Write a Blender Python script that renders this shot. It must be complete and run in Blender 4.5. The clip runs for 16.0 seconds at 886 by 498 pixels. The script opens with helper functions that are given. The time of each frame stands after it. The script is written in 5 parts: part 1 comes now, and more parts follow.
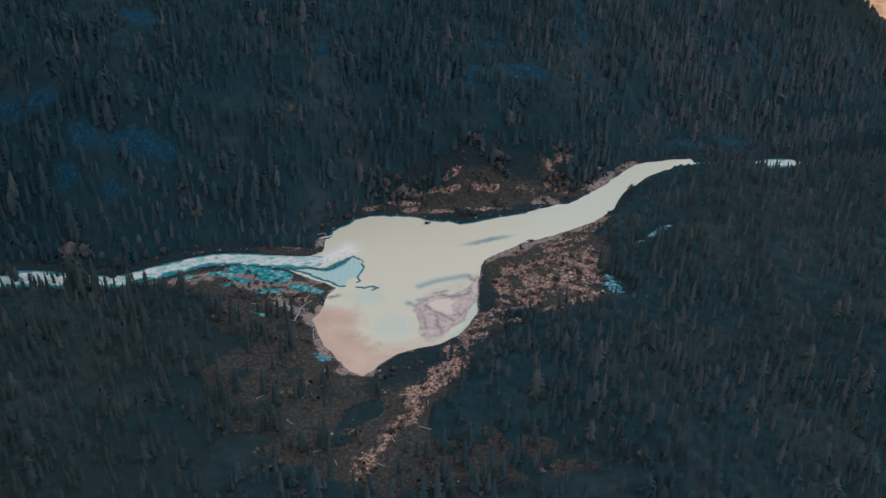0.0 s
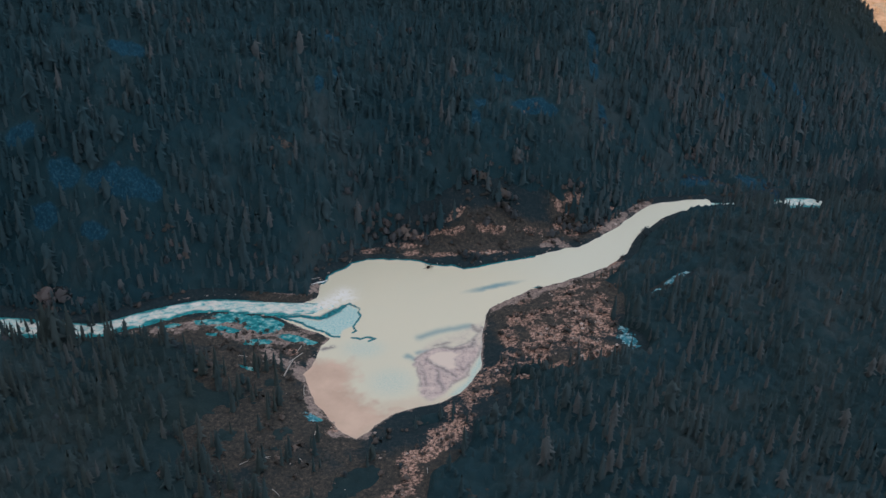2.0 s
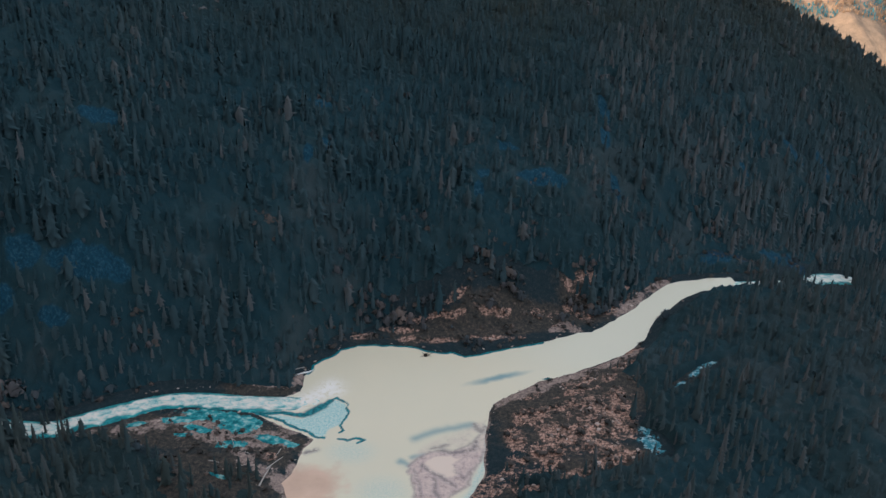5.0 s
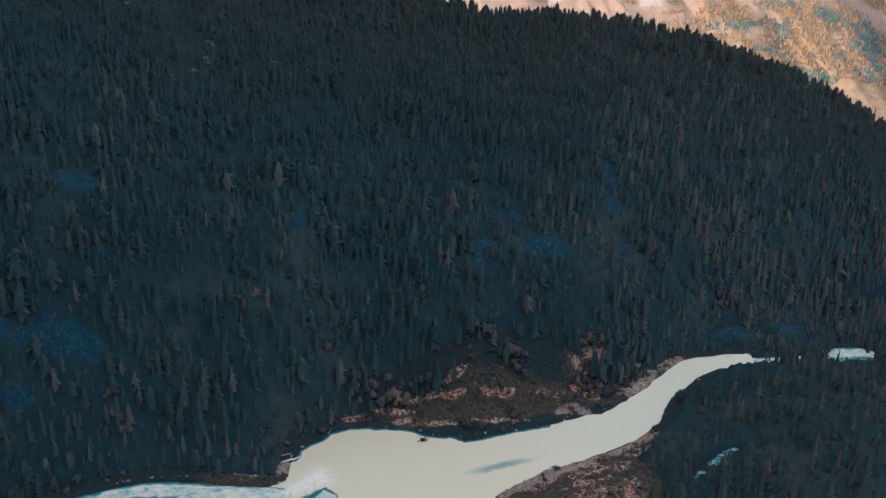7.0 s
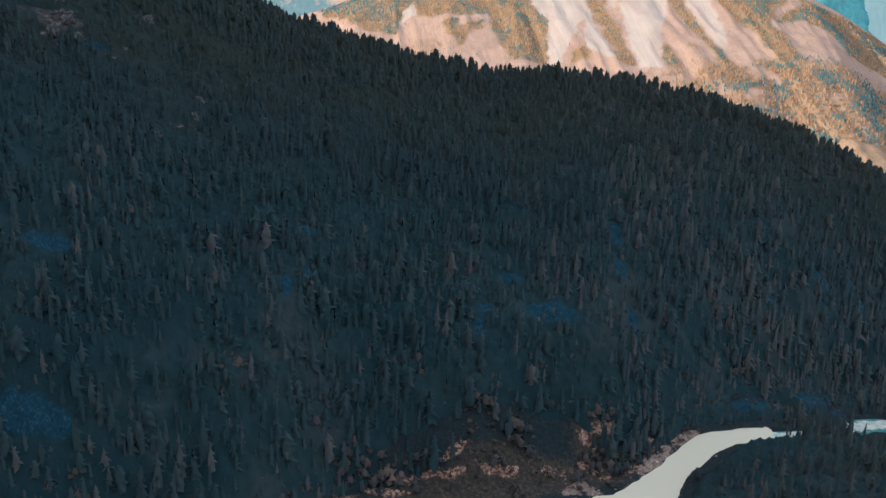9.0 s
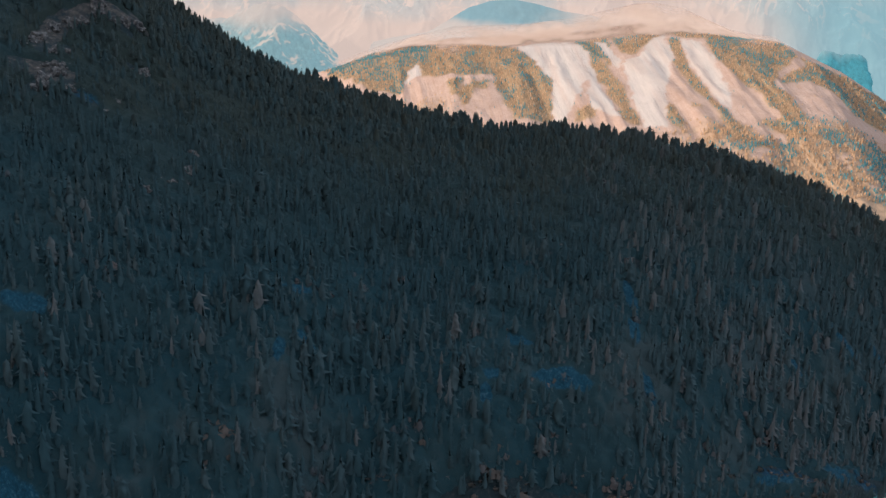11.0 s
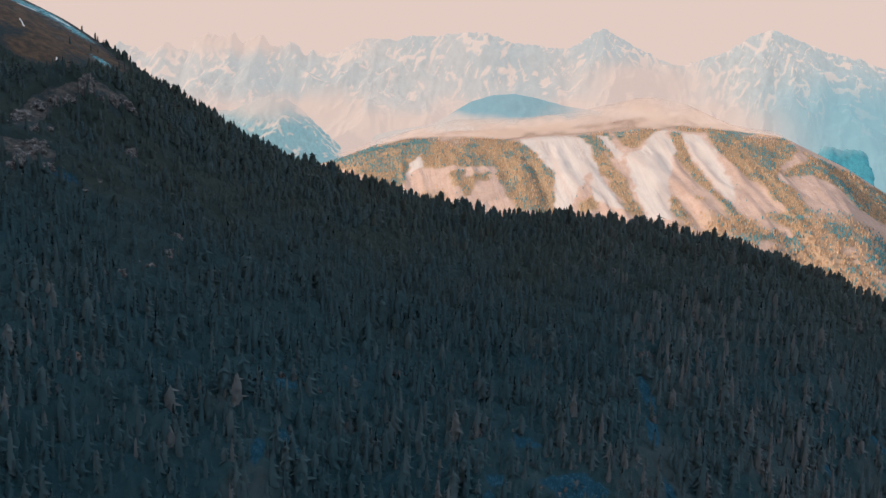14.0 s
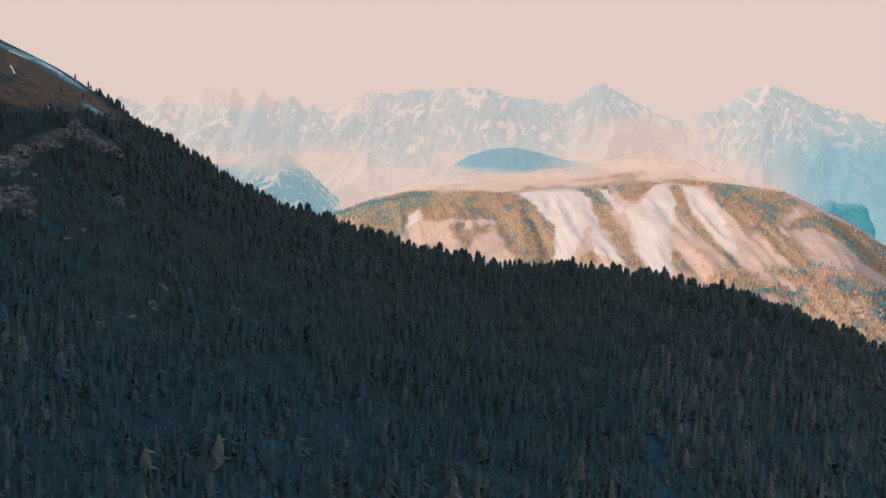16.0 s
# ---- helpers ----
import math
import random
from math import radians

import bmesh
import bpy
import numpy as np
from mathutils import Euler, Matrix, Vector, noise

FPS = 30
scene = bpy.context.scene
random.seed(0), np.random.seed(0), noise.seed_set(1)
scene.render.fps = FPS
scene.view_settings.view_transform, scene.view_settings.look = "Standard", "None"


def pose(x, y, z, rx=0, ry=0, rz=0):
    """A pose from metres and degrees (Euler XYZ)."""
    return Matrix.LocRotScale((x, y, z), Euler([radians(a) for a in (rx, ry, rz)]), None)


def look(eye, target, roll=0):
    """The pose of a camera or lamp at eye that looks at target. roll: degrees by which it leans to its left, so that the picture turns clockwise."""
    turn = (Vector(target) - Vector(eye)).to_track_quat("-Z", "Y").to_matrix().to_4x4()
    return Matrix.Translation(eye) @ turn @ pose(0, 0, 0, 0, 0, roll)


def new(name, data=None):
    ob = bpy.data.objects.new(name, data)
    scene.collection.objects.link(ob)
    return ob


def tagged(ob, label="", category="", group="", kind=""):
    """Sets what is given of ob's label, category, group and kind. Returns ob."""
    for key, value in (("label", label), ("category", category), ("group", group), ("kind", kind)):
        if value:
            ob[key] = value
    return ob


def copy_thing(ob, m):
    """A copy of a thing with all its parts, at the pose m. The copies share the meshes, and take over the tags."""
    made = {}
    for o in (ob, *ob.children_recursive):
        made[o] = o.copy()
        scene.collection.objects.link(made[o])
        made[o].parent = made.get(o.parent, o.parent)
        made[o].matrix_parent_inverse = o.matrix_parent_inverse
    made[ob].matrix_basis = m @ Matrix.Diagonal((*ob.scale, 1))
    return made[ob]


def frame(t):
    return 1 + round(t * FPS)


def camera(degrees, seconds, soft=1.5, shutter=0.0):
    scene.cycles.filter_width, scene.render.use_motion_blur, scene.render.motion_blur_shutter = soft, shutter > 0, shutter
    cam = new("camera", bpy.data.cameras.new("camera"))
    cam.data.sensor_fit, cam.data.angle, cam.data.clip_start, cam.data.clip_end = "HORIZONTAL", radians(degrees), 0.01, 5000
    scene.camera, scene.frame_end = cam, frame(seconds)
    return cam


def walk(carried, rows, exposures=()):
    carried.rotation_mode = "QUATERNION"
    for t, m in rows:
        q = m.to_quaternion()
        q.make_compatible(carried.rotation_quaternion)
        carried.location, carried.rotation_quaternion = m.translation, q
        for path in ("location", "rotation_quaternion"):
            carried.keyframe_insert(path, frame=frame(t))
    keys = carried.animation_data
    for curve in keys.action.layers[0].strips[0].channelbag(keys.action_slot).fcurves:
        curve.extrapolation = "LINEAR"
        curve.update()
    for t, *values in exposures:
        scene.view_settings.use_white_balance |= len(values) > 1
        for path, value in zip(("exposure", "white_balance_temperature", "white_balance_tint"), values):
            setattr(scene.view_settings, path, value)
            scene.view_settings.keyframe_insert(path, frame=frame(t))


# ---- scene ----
# the camera glides forward over the valley and tilts up
cam = camera(50.78, 16.0, soft=1.45)
PATH = [
    (0.0, look((0.00, 0.00, 334.53), (7.37, 421.67, 65.94), 1.20)),
    (0.5, look((0.51, 10.12, 332.13), (7.03, 433.37, 66.03), 1.24)),
    (1.0, look((1.02, 20.15, 329.71), (6.77, 445.13, 66.35), 1.29)),
    (1.5, look((1.52, 30.10, 327.27), (6.59, 457.06, 67.13), 1.33)),
    (2.0, look((2.02, 39.95, 324.80), (6.45, 468.90, 67.93), 1.36)),
    (2.5, look((2.50, 49.69, 322.31), (6.52, 480.75, 68.99), 1.36)),
    (3.0, look((2.97, 59.33, 319.79), (6.59, 492.46, 70.03), 1.38)),
    (3.5, look((3.42, 68.85, 317.24), (6.66, 504.19, 71.34), 1.40)),
    (4.0, look((3.86, 78.24, 314.67), (6.73, 515.94, 72.98), 1.39)),
    (6.5, look((5.78, 123.31, 301.53), (6.75, 578.85, 95.42), 1.37)),
    (7.0, look((6.10, 131.92, 298.86), (6.77, 590.71, 100.08), 1.39)),
    (7.5, look((6.40, 140.40, 296.19), (6.91, 602.31, 104.76), 1.43)),
    (8.0, look((6.68, 148.75, 293.52), (6.93, 613.70, 109.62), 1.39)),
    (8.5, look((6.94, 156.97, 290.86), (6.99, 624.79, 114.38), 1.41)),
    (9.0, look((7.18, 165.05, 288.22), (7.16, 635.64, 119.26), 1.42)),
    (11.5, look((8.06, 203.69, 275.47), (3.96, 686.22, 144.53), 1.48)),
    (12.0, look((8.19, 211.10, 273.08), (3.81, 695.74, 150.20), 1.59)),
    (12.5, look((8.30, 218.41, 270.76), (3.67, 705.05, 156.04), 1.65)),
    (13.0, look((8.39, 225.64, 268.52), (3.51, 714.11, 161.85), 1.72)),
    (13.5, look((8.48, 232.80, 266.38), (3.30, 722.97, 167.88), 1.75)),
    (14.0, look((8.56, 239.89, 264.34), (3.11, 731.62, 173.96), 1.76)),
    (14.5, look((8.63, 246.93, 262.42), (3.02, 740.07, 180.12), 1.78)),
    (15.0, look((8.69, 253.92, 260.64), (2.91, 748.30, 186.13), 1.77)),
    (15.5, look((8.76, 260.89, 259.00), (2.87, 756.22, 191.07), 1.77)),
    (16.0, look((8.82, 267.83, 257.51), (2.86, 763.97, 195.76), 1.80)),
]
walk(cam, PATH, [(0.0, 0.35), (16.0, 0.35)])

# ---- world and sun ----
SUN_AZ, SUN_EL = radians(261), radians(26)      # compass direction of the sun (0 = +y, clockwise) and its height
sun_dir = Vector((math.sin(SUN_AZ) * math.cos(SUN_EL), math.cos(SUN_AZ) * math.cos(SUN_EL), math.sin(SUN_EL)))
world = bpy.data.worlds.new("sky")
scene.world = world
world.use_nodes = True
wn, wl = world.node_tree.nodes, world.node_tree.links
wn.clear()
w_out = wn.new("ShaderNodeOutputWorld")
w_sky = wn.new("ShaderNodeTexSky")
w_sky.sky_type, w_sky.sun_disc = "NISHITA", False
w_sky.sun_elevation, w_sky.sun_rotation = SUN_EL, SUN_AZ
w_split = wn.new("ShaderNodeSeparateColor")     # clear sky overhead is blue, the hazy rim warm
w_ratio = wn.new("ShaderNodeMath")
w_ratio.operation = "DIVIDE"
w_ramp = wn.new("ShaderNodeValToRGB")
for el, (p, c) in zip(w_ramp.color_ramp.elements, ((0.26, (0.55, 0.75, 0.95, 1)), (0.56, (0.60, 0.475, 0.428, 1)))):
    el.position, el.color = p, c
w_back = wn.new("ShaderNodeBackground")
wl.new(w_sky.outputs[0], w_split.inputs[0])
wl.new(w_split.outputs[0], w_ratio.inputs[0])
wl.new(w_split.outputs[2], w_ratio.inputs[1])
wl.new(w_ratio.outputs[0], w_ramp.inputs[0])
wl.new(w_ramp.outputs[0], w_back.inputs[0])
wl.new(w_back.outputs[0], w_out.inputs[0])
sun = new("sun", bpy.data.lights.new("sun", "SUN"))
sun.data.energy, sun.data.angle, sun.data.color = 4.0, radians(0.5), (1.0, 0.82, 0.66)
sun.matrix_world = look(sun_dir * 100, (0, 0, 0))
sun.location = (0, -600, 1500)

# ---- materials ----


class Nodes:
    """A small builder for node materials."""

    def __init__(self, name, rough=0.9, spec=0.2):
        self.m = bpy.data.materials.new(name)
        self.m.use_nodes = True
        self.t = self.m.node_tree
        self.b = self.t.nodes["Principled BSDF"]
        self.b.inputs["Roughness"].default_value = rough
        self.b.inputs["Specular IOR Level"].default_value = spec

    def node(self, kind, **inputs):
        n = self.t.nodes.new(kind)
        for k, v in inputs.items():
            self.set(n.inputs[k.replace("_", " ")], v)
        return n

    def set(self, socket, v):
        if isinstance(v, bpy.types.NodeSocket):
            self.t.links.new(v, socket)
        elif isinstance(v, tuple) and len(v) == 3:
            socket.default_value = (*v, 1) if socket.type == "RGBA" else v
        else:
            socket.default_value = v

    def noise(self, scale, detail=4.0, rough=0.55, stretch=(1, 1, 1), dist=0.0):
        co = self.node("ShaderNodeNewGeometry").outputs["Position"]
        mp = self.node("ShaderNodeMapping", Vector=co, Scale=tuple(stretch))
        return self.node("ShaderNodeTexNoise", Vector=mp.outputs[0], Scale=scale, Detail=detail, Roughness=rough,
                         Distortion=dist).outputs["Fac"]

    def ramp(self, fac, *stops):
        r = self.node("ShaderNodeValToRGB", Fac=fac)
        e = r.color_ramp.elements
        while len(e) < len(stops):
            e.new(0.5)
        for el, (p, c) in zip(e, stops):
            el.position = p
            el.color = (*c, 1) if isinstance(c, tuple) else (c, c, c, 1)
        return r.outputs[0]

    def mix(self, fac, a, b, mode="MIX"):
        n = self.node("ShaderNodeMix")
        n.data_type, n.blend_type = "RGBA", mode
        self.set(n.inputs[0], fac)
        self.set(n.inputs[6], a)
        self.set(n.inputs[7], b)
        return n.outputs[2]

    def math(self, op, a, b=0.0):
        n = self.node("ShaderNodeMath")
        n.operation = op
        n.use_clamp = op in ("ADD", "SUBTRACT", "MULTIPLY")
        self.set(n.inputs[0], a)
        self.set(n.inputs[1], b)
        return n.outputs[0]

    def attr(self, name):
        n = self.node("ShaderNodeAttribute")
        n.attribute_name = name
        return n.outputs["Fac"]

    def bump(self, height, strength, distance):
        n = self.node("ShaderNodeBump", Height=height, Strength=strength, Distance=distance)
        self.set(self.b.inputs["Normal"], n.outputs[0])

    def done(self, color, rough=None):
        self.set(self.b.inputs["Base Color"], color)
        if rough is not None:
            self.set(self.b.inputs["Roughness"], rough)
        return self.m


def mat_ground():
    n = Nodes("valley_ground", 0.95, 0.1)
    fine, broad, grit = n.noise(1.1, 7, 0.7), n.noise(0.02, 4), n.noise(0.5, 9, 0.78)

    def ragged(name, size, width=0.09, depth=1.0):
        """The patch of that name with a broken edge."""
        v = n.node("ShaderNodeMapRange", Value=n.noise(size, 7, 0.72), From_Min=0.25, From_Max=0.75, To_Min=-0.5 * depth, To_Max=0.5 * depth).outputs[0]
        edge = n.ramp(n.math("ADD", n.attr(name), v), (0.5 - width, 0.0), (0.5 + width, 1.0))
        return n.math("MULTIPLY", edge, n.ramp(n.attr(name), (0.04, 0.0), (0.3, 1.0)))

    floor = n.mix(broad, n.ramp(grit, (0.36, (0.012, 0.030, 0.039)), (0.52, (0.019, 0.037, 0.045)), (0.66, (0.048, 0.060, 0.066))),
                  n.ramp(grit, (0.36, (0.014, 0.030, 0.038)), (0.52, (0.025, 0.038, 0.045)), (0.66, (0.058, 0.064, 0.068))))
    heath = n.ramp(grit, (0.36, (0.018, 0.025, 0.027)), (0.47, (0.050, 0.050, 0.047)), (0.58, (0.090, 0.075, 0.065)), (0.70, (0.24, 0.17, 0.14)))
    c = n.mix(ragged("heath", 0.06, 0.2), floor, heath)
    brown = n.ramp(n.noise(0.12, 8, 0.7), (0.35, (0.036, 0.037, 0.036)), (0.5, (0.072, 0.054, 0.044)), (0.68, (0.130, 0.083, 0.055)))
    c = n.mix(ragged("brown", 0.03, 0.25), c, brown)
    dry = n.ramp(n.noise(0.6, 9, 0.8), (0.38, (0.030, 0.028, 0.028)), (0.46, (0.12, 0.085, 0.072)), (0.53, (0.46, 0.275, 0.215)), (0.64, (0.78, 0.50, 0.40)))
    c = n.mix(n.math("MULTIPLY", ragged("dry", 0.20, 0.1, 1.9), n.ramp(n.noise(0.075, 7, 0.72), (0.42, 0.0), (0.52, 1.0))), c, dry)
    sand = n.ramp(n.noise(0.5, 8, 0.75), (0.36, (0.09, 0.075, 0.072)), (0.5, (0.31, 0.235, 0.21)), (0.7, (0.52, 0.39, 0.34)))
    c = n.mix(ragged("sand", 0.14, 0.12, 1.5), c, sand)
    rock = n.ramp(n.noise(0.22, 8, 0.7), (0.34, (0.020, 0.032, 0.040)), (0.5, (0.060, 0.061, 0.062)), (0.62, (0.105, 0.094, 0.086)), (0.71, (0.23, 0.23, 0.23)))
    c = n.mix(ragged("rock", 0.12), c, rock)
    pool = n.ramp(n.noise(0.3, 6), (0.35, (0.01, 0.12, 0.145)), (0.52, (0.035, 0.32, 0.35)), (0.66, (0.34, 0.55, 0.53)))
    c = n.mix(ragged("pool", 0.16, 0.04), c, pool)
    # thin snow in the woods, its dark blue shade put into the colour
    snow_blue = n.ramp(n.noise(0.25, 8, 0.7), (0.40, (0.008, 0.034, 0.058)), (0.55, (0.014, 0.056, 0.098)), (0.72, (0.07, 0.13, 0.17)))
    c = n.mix(ragged("shaded_snow", 0.16, 0.16, 1.8), c, snow_blue)
    snow = n.ramp(n.noise(0.5, 6), (0.38, (0.02, 0.15, 0.20)), (0.52, (0.09, 0.31, 0.38)), (0.64, (0.40, 0.56, 0.60)))
    c = n.mix(ragged("snow", 0.35, 0.12, 2.4), c, snow)
    autumn = n.ramp(n.noise(0.03, 8, 0.7), (0.35, (0.26, 0.15, 0.075)), (0.65, (0.58, 0.38, 0.26)))
    c = n.mix(n.attr("valley"), c, autumn)
    n.bump(grit, 0.8, 0.8)
    return n.done(c)


def mat_lake():
    n = Nodes("milky_water", 0.25, 0.3)
    milk = n.mix(n.noise(0.02, 3), (0.80, 0.705, 0.535), (0.735, 0.685, 0.535))
    silt = n.ramp(n.noise(0.06, 5), (0.3, (0.62, 0.41, 0.305)), (0.7, (0.77, 0.535, 0.405)))
    milk = n.mix(n.attr("pale"), milk, (0.75, 0.715, 0.580))
    c = n.mix(n.attr("silt"), milk, silt)
    c = n.mix(n.attr("clear"), c, n.ramp(n.noise(0.9, 7, 0.75), (0.34, (0.14, 0.47, 0.49)), (0.48, (0.42, 0.64, 0.62)), (0.62, (0.70, 0.74, 0.66))))
    c = n.mix(n.attr("deep"), c, (0.22, 0.36, 0.38))
    c = n.mix(n.attr("bar"), c, n.ramp(n.noise(0.3, 8, 0.72), (0.36, (0.37, 0.275, 0.265)), (0.46, (0.58, 0.44, 0.405)), (0.66, (0.75, 0.585, 0.52))))
    c = n.mix(n.attr("sandy"), c, (0.80, 0.64, 0.54))
    c = n.mix(n.math("MULTIPLY", n.attr("vein"), n.ramp(n.noise(0.4, 5, 0.7), (0.34, 0.0), (0.50, 0.9))), c, (0.23, 0.195, 0.20))
    c = n.mix(n.ramp(n.attr("edge"), (0.15, 0.0), (0.55, 1.0)), c, n.ramp(n.noise(0.6, 5), (0.4, (0.0, 0.10, 0.125)), (0.6, (0.01, 0.23, 0.26))))
    c = n.mix(n.math("MULTIPLY", n.attr("foam"), n.ramp(n.noise(0.35, 7, 0.65), (0.36, 0.1), (0.50, 1.0))), c, (0.95, 0.90, 0.84))
    n.bump(n.noise(1.2, 3), 0.05, 0.1)
    return n.done(c)


def mat_rapids():
    n = Nodes("white_water", 0.5, 0.3)
    lump, fine = n.noise(0.20, 4, 0.6, (0.9, 1.3, 1), 0.6), n.noise(0.7, 7, 0.7, (0.6, 1.2, 1), 0.8)
    both = n.math("ADD", n.math("MULTIPLY", lump, 0.65), n.math("MULTIPLY", fine, 0.35))
    deep = n.ramp(both, (0.42, (0.0, 0.17, 0.20)), (0.55, (0.015, 0.33, 0.355)), (0.65, (0.10, 0.50, 0.50)))
    white = n.ramp(both, (0.36, (0.05, 0.40, 0.43)), (0.44, (0.42, 0.66, 0.64)), (0.53, (0.82, 0.81, 0.74)), (0.66, (0.95, 0.89, 0.82)))
    c = n.mix(n.ramp(n.math("ADD", n.math("MULTIPLY", n.attr("foam"), 0.8), n.math("MULTIPLY", both, 0.5)), (0.40, 0.0), (0.66, 1.0)), deep, white)
    n.bump(both, 1.0, 1.8)
    return n.done(c)


def mat_crown(name, dark, light, dead, warm):
    n = Nodes(name, 0.85, 0.12)
    c = n.ramp(n.attr("tint"), (0.0, dark), (0.70, light), (0.86, light), (0.95, dead))
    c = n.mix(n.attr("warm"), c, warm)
    c = n.mix(n.ramp(n.noise(1.3, 4, 0.7), (0.35, 0.0), (0.65, 0.2)), c, dark)
    return n.done(c)


def mat_under():
    n = Nodes("undergrowth", 0.9, 0.08)
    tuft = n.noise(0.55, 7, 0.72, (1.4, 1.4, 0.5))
    # base tones set to the dark shade seen between the trees
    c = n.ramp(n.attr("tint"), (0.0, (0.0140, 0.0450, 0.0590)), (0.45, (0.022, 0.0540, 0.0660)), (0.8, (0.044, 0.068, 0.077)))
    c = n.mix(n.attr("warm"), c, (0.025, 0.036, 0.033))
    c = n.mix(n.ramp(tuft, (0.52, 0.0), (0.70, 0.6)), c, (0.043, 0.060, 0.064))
    # same snow patches between the trees, blue shade painted in
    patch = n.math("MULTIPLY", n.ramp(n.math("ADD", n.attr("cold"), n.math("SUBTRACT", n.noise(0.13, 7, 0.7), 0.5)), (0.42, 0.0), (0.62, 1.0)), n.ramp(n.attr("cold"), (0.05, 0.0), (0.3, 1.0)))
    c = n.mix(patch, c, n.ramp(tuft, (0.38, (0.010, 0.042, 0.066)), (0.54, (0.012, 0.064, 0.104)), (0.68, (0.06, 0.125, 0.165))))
    n.bump(tuft, 0.6, 1.2)
    return n.done(c)


def mat_bark():
    n = Nodes("conifer_bark", 0.95, 0.1)
    return n.done(n.ramp(n.noise(3.0, 5, 0.6, (3, 3, 0.6)), (0.3, (0.03, 0.026, 0.024)), (0.7, (0.10, 0.085, 0.075))))


def mat_rock():
    n = Nodes("grey_rock", 0.9, 0.2)
    f = n.noise(0.35, 8, 0.68)
    c = n.ramp(f, (0.32, (0.026, 0.036, 0.044)), (0.48, (0.085, 0.090, 0.097)), (0.67, (0.25, 0.245, 0.245)))
    n.bump(f, 0.9, 1.2)
    return n.done(c)


def mat_wood():
    n = Nodes("bleached_wood", 0.8, 0.2)
    return n.done(n.ramp(n.noise(4, 4), (0.3, (0.30, 0.27, 0.25)), (0.7, (0.62, 0.56, 0.52))))


def mat_scree_mountain():
    n = Nodes("sunlit_mountain", 0.95, 0.05)
    speck = n.noise(0.16, 8, 0.75)
    grass = n.ramp(n.noise(0.03, 7, 0.65), (0.3, (0.43, 0.31, 0.262)), (0.7, (0.52, 0.39, 0.34)))
    grass = n.mix(n.ramp(speck, (0.52, 0.0), (0.64, 0.40)), grass, (0.32, 0.215, 0.155))
    wood = n.ramp(n.noise(0.05, 8, 0.7), (0.35, (0.26, 0.20, 0.135)), (0.5, (0.36, 0.26, 0.17)), (0.65, (0.46, 0.32, 0.21)))
    down = n.node("ShaderNodeCombineXYZ", X=n.attr("flow"), Y=n.attr("fall")).outputs[0]      # streaks run down the slope
    run = n.node("ShaderNodeTexNoise", Vector=down, Scale=1.0, Detail=8.0, Roughness=0.65).outputs[0]
    scree = n.ramp(run, (0.32, (0.42, 0.395, 0.385)), (0.42, (0.50, 0.455, 0.435)), (0.66, (0.56, 0.50, 0.475)))
    scree = n.mix(n.ramp(speck, (0.56, 0.0), (0.70, 0.35)), scree, (0.36, 0.32, 0.31))
    grass = n.mix(n.ramp(run, (0.50, 0.0), (0.62, 0.30)), grass, (0.40, 0.255, 0.19))
    c = n.mix(n.attr("wood"), grass, wood)
    c = n.mix(n.attr("scree"), c, scree)
    n.bump(n.math("ADD", n.math("MULTIPLY", run, 0.6), n.math("MULTIPLY", n.noise(0.09, 8, 0.75), 0.5)), 0.7, 7.0)
    return n.done(c)


def mat_cloud():
    n = Nodes("low_cloud", 1.0, 0.0)
    n.set(n.b.inputs["Alpha"], n.attr("cover"))
    return n.done(n.ramp(n.noise(0.006, 4, 0.6, (1, 1, 3)), (0.35, (0.42, 0.325, 0.280)), (0.65, (0.48, 0.39, 0.35))))


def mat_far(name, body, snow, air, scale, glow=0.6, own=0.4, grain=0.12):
    """Distance with bright haze put into its colour: it blends to the air tone and glows."""
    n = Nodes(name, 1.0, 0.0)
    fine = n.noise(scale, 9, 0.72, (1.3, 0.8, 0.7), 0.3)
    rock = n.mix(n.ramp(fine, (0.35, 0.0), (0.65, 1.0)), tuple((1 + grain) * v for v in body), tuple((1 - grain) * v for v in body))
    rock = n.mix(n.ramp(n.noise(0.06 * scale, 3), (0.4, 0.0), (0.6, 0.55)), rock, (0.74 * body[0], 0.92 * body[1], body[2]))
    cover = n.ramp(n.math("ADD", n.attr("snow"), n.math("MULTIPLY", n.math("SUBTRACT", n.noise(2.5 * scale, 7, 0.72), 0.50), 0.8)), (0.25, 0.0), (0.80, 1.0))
    # painted haze: mist draws the surface colour towards the air colour
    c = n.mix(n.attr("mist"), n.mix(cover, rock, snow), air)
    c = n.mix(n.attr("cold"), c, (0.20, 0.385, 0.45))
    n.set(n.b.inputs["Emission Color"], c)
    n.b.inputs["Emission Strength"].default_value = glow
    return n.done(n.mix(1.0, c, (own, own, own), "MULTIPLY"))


GROUND, LAKE, RAPIDS = mat_ground(), mat_lake(), mat_rapids()
SPRUCE = mat_crown("spruce_needles", (0.026, 0.061, 0.075), (0.056, 0.086, 0.096), (0.100, 0.112, 0.118), (0.047, 0.053, 0.043))
# the last colour, teal, paints the shaded sides of the larches
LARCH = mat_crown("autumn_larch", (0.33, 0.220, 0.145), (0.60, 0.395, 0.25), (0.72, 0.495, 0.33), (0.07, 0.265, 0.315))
SHRUB = mat_crown("brown_shrub", (0.048, 0.050, 0.049), (0.108, 0.092, 0.085), (0.20, 0.155, 0.137), (0.10, 0.080, 0.072))
UNDER = mat_under()
BARK, ROCK, WOOD, SUNLIT = mat_bark(), mat_rock(), mat_wood(), mat_scree_mountain()
CLOUD = mat_cloud()

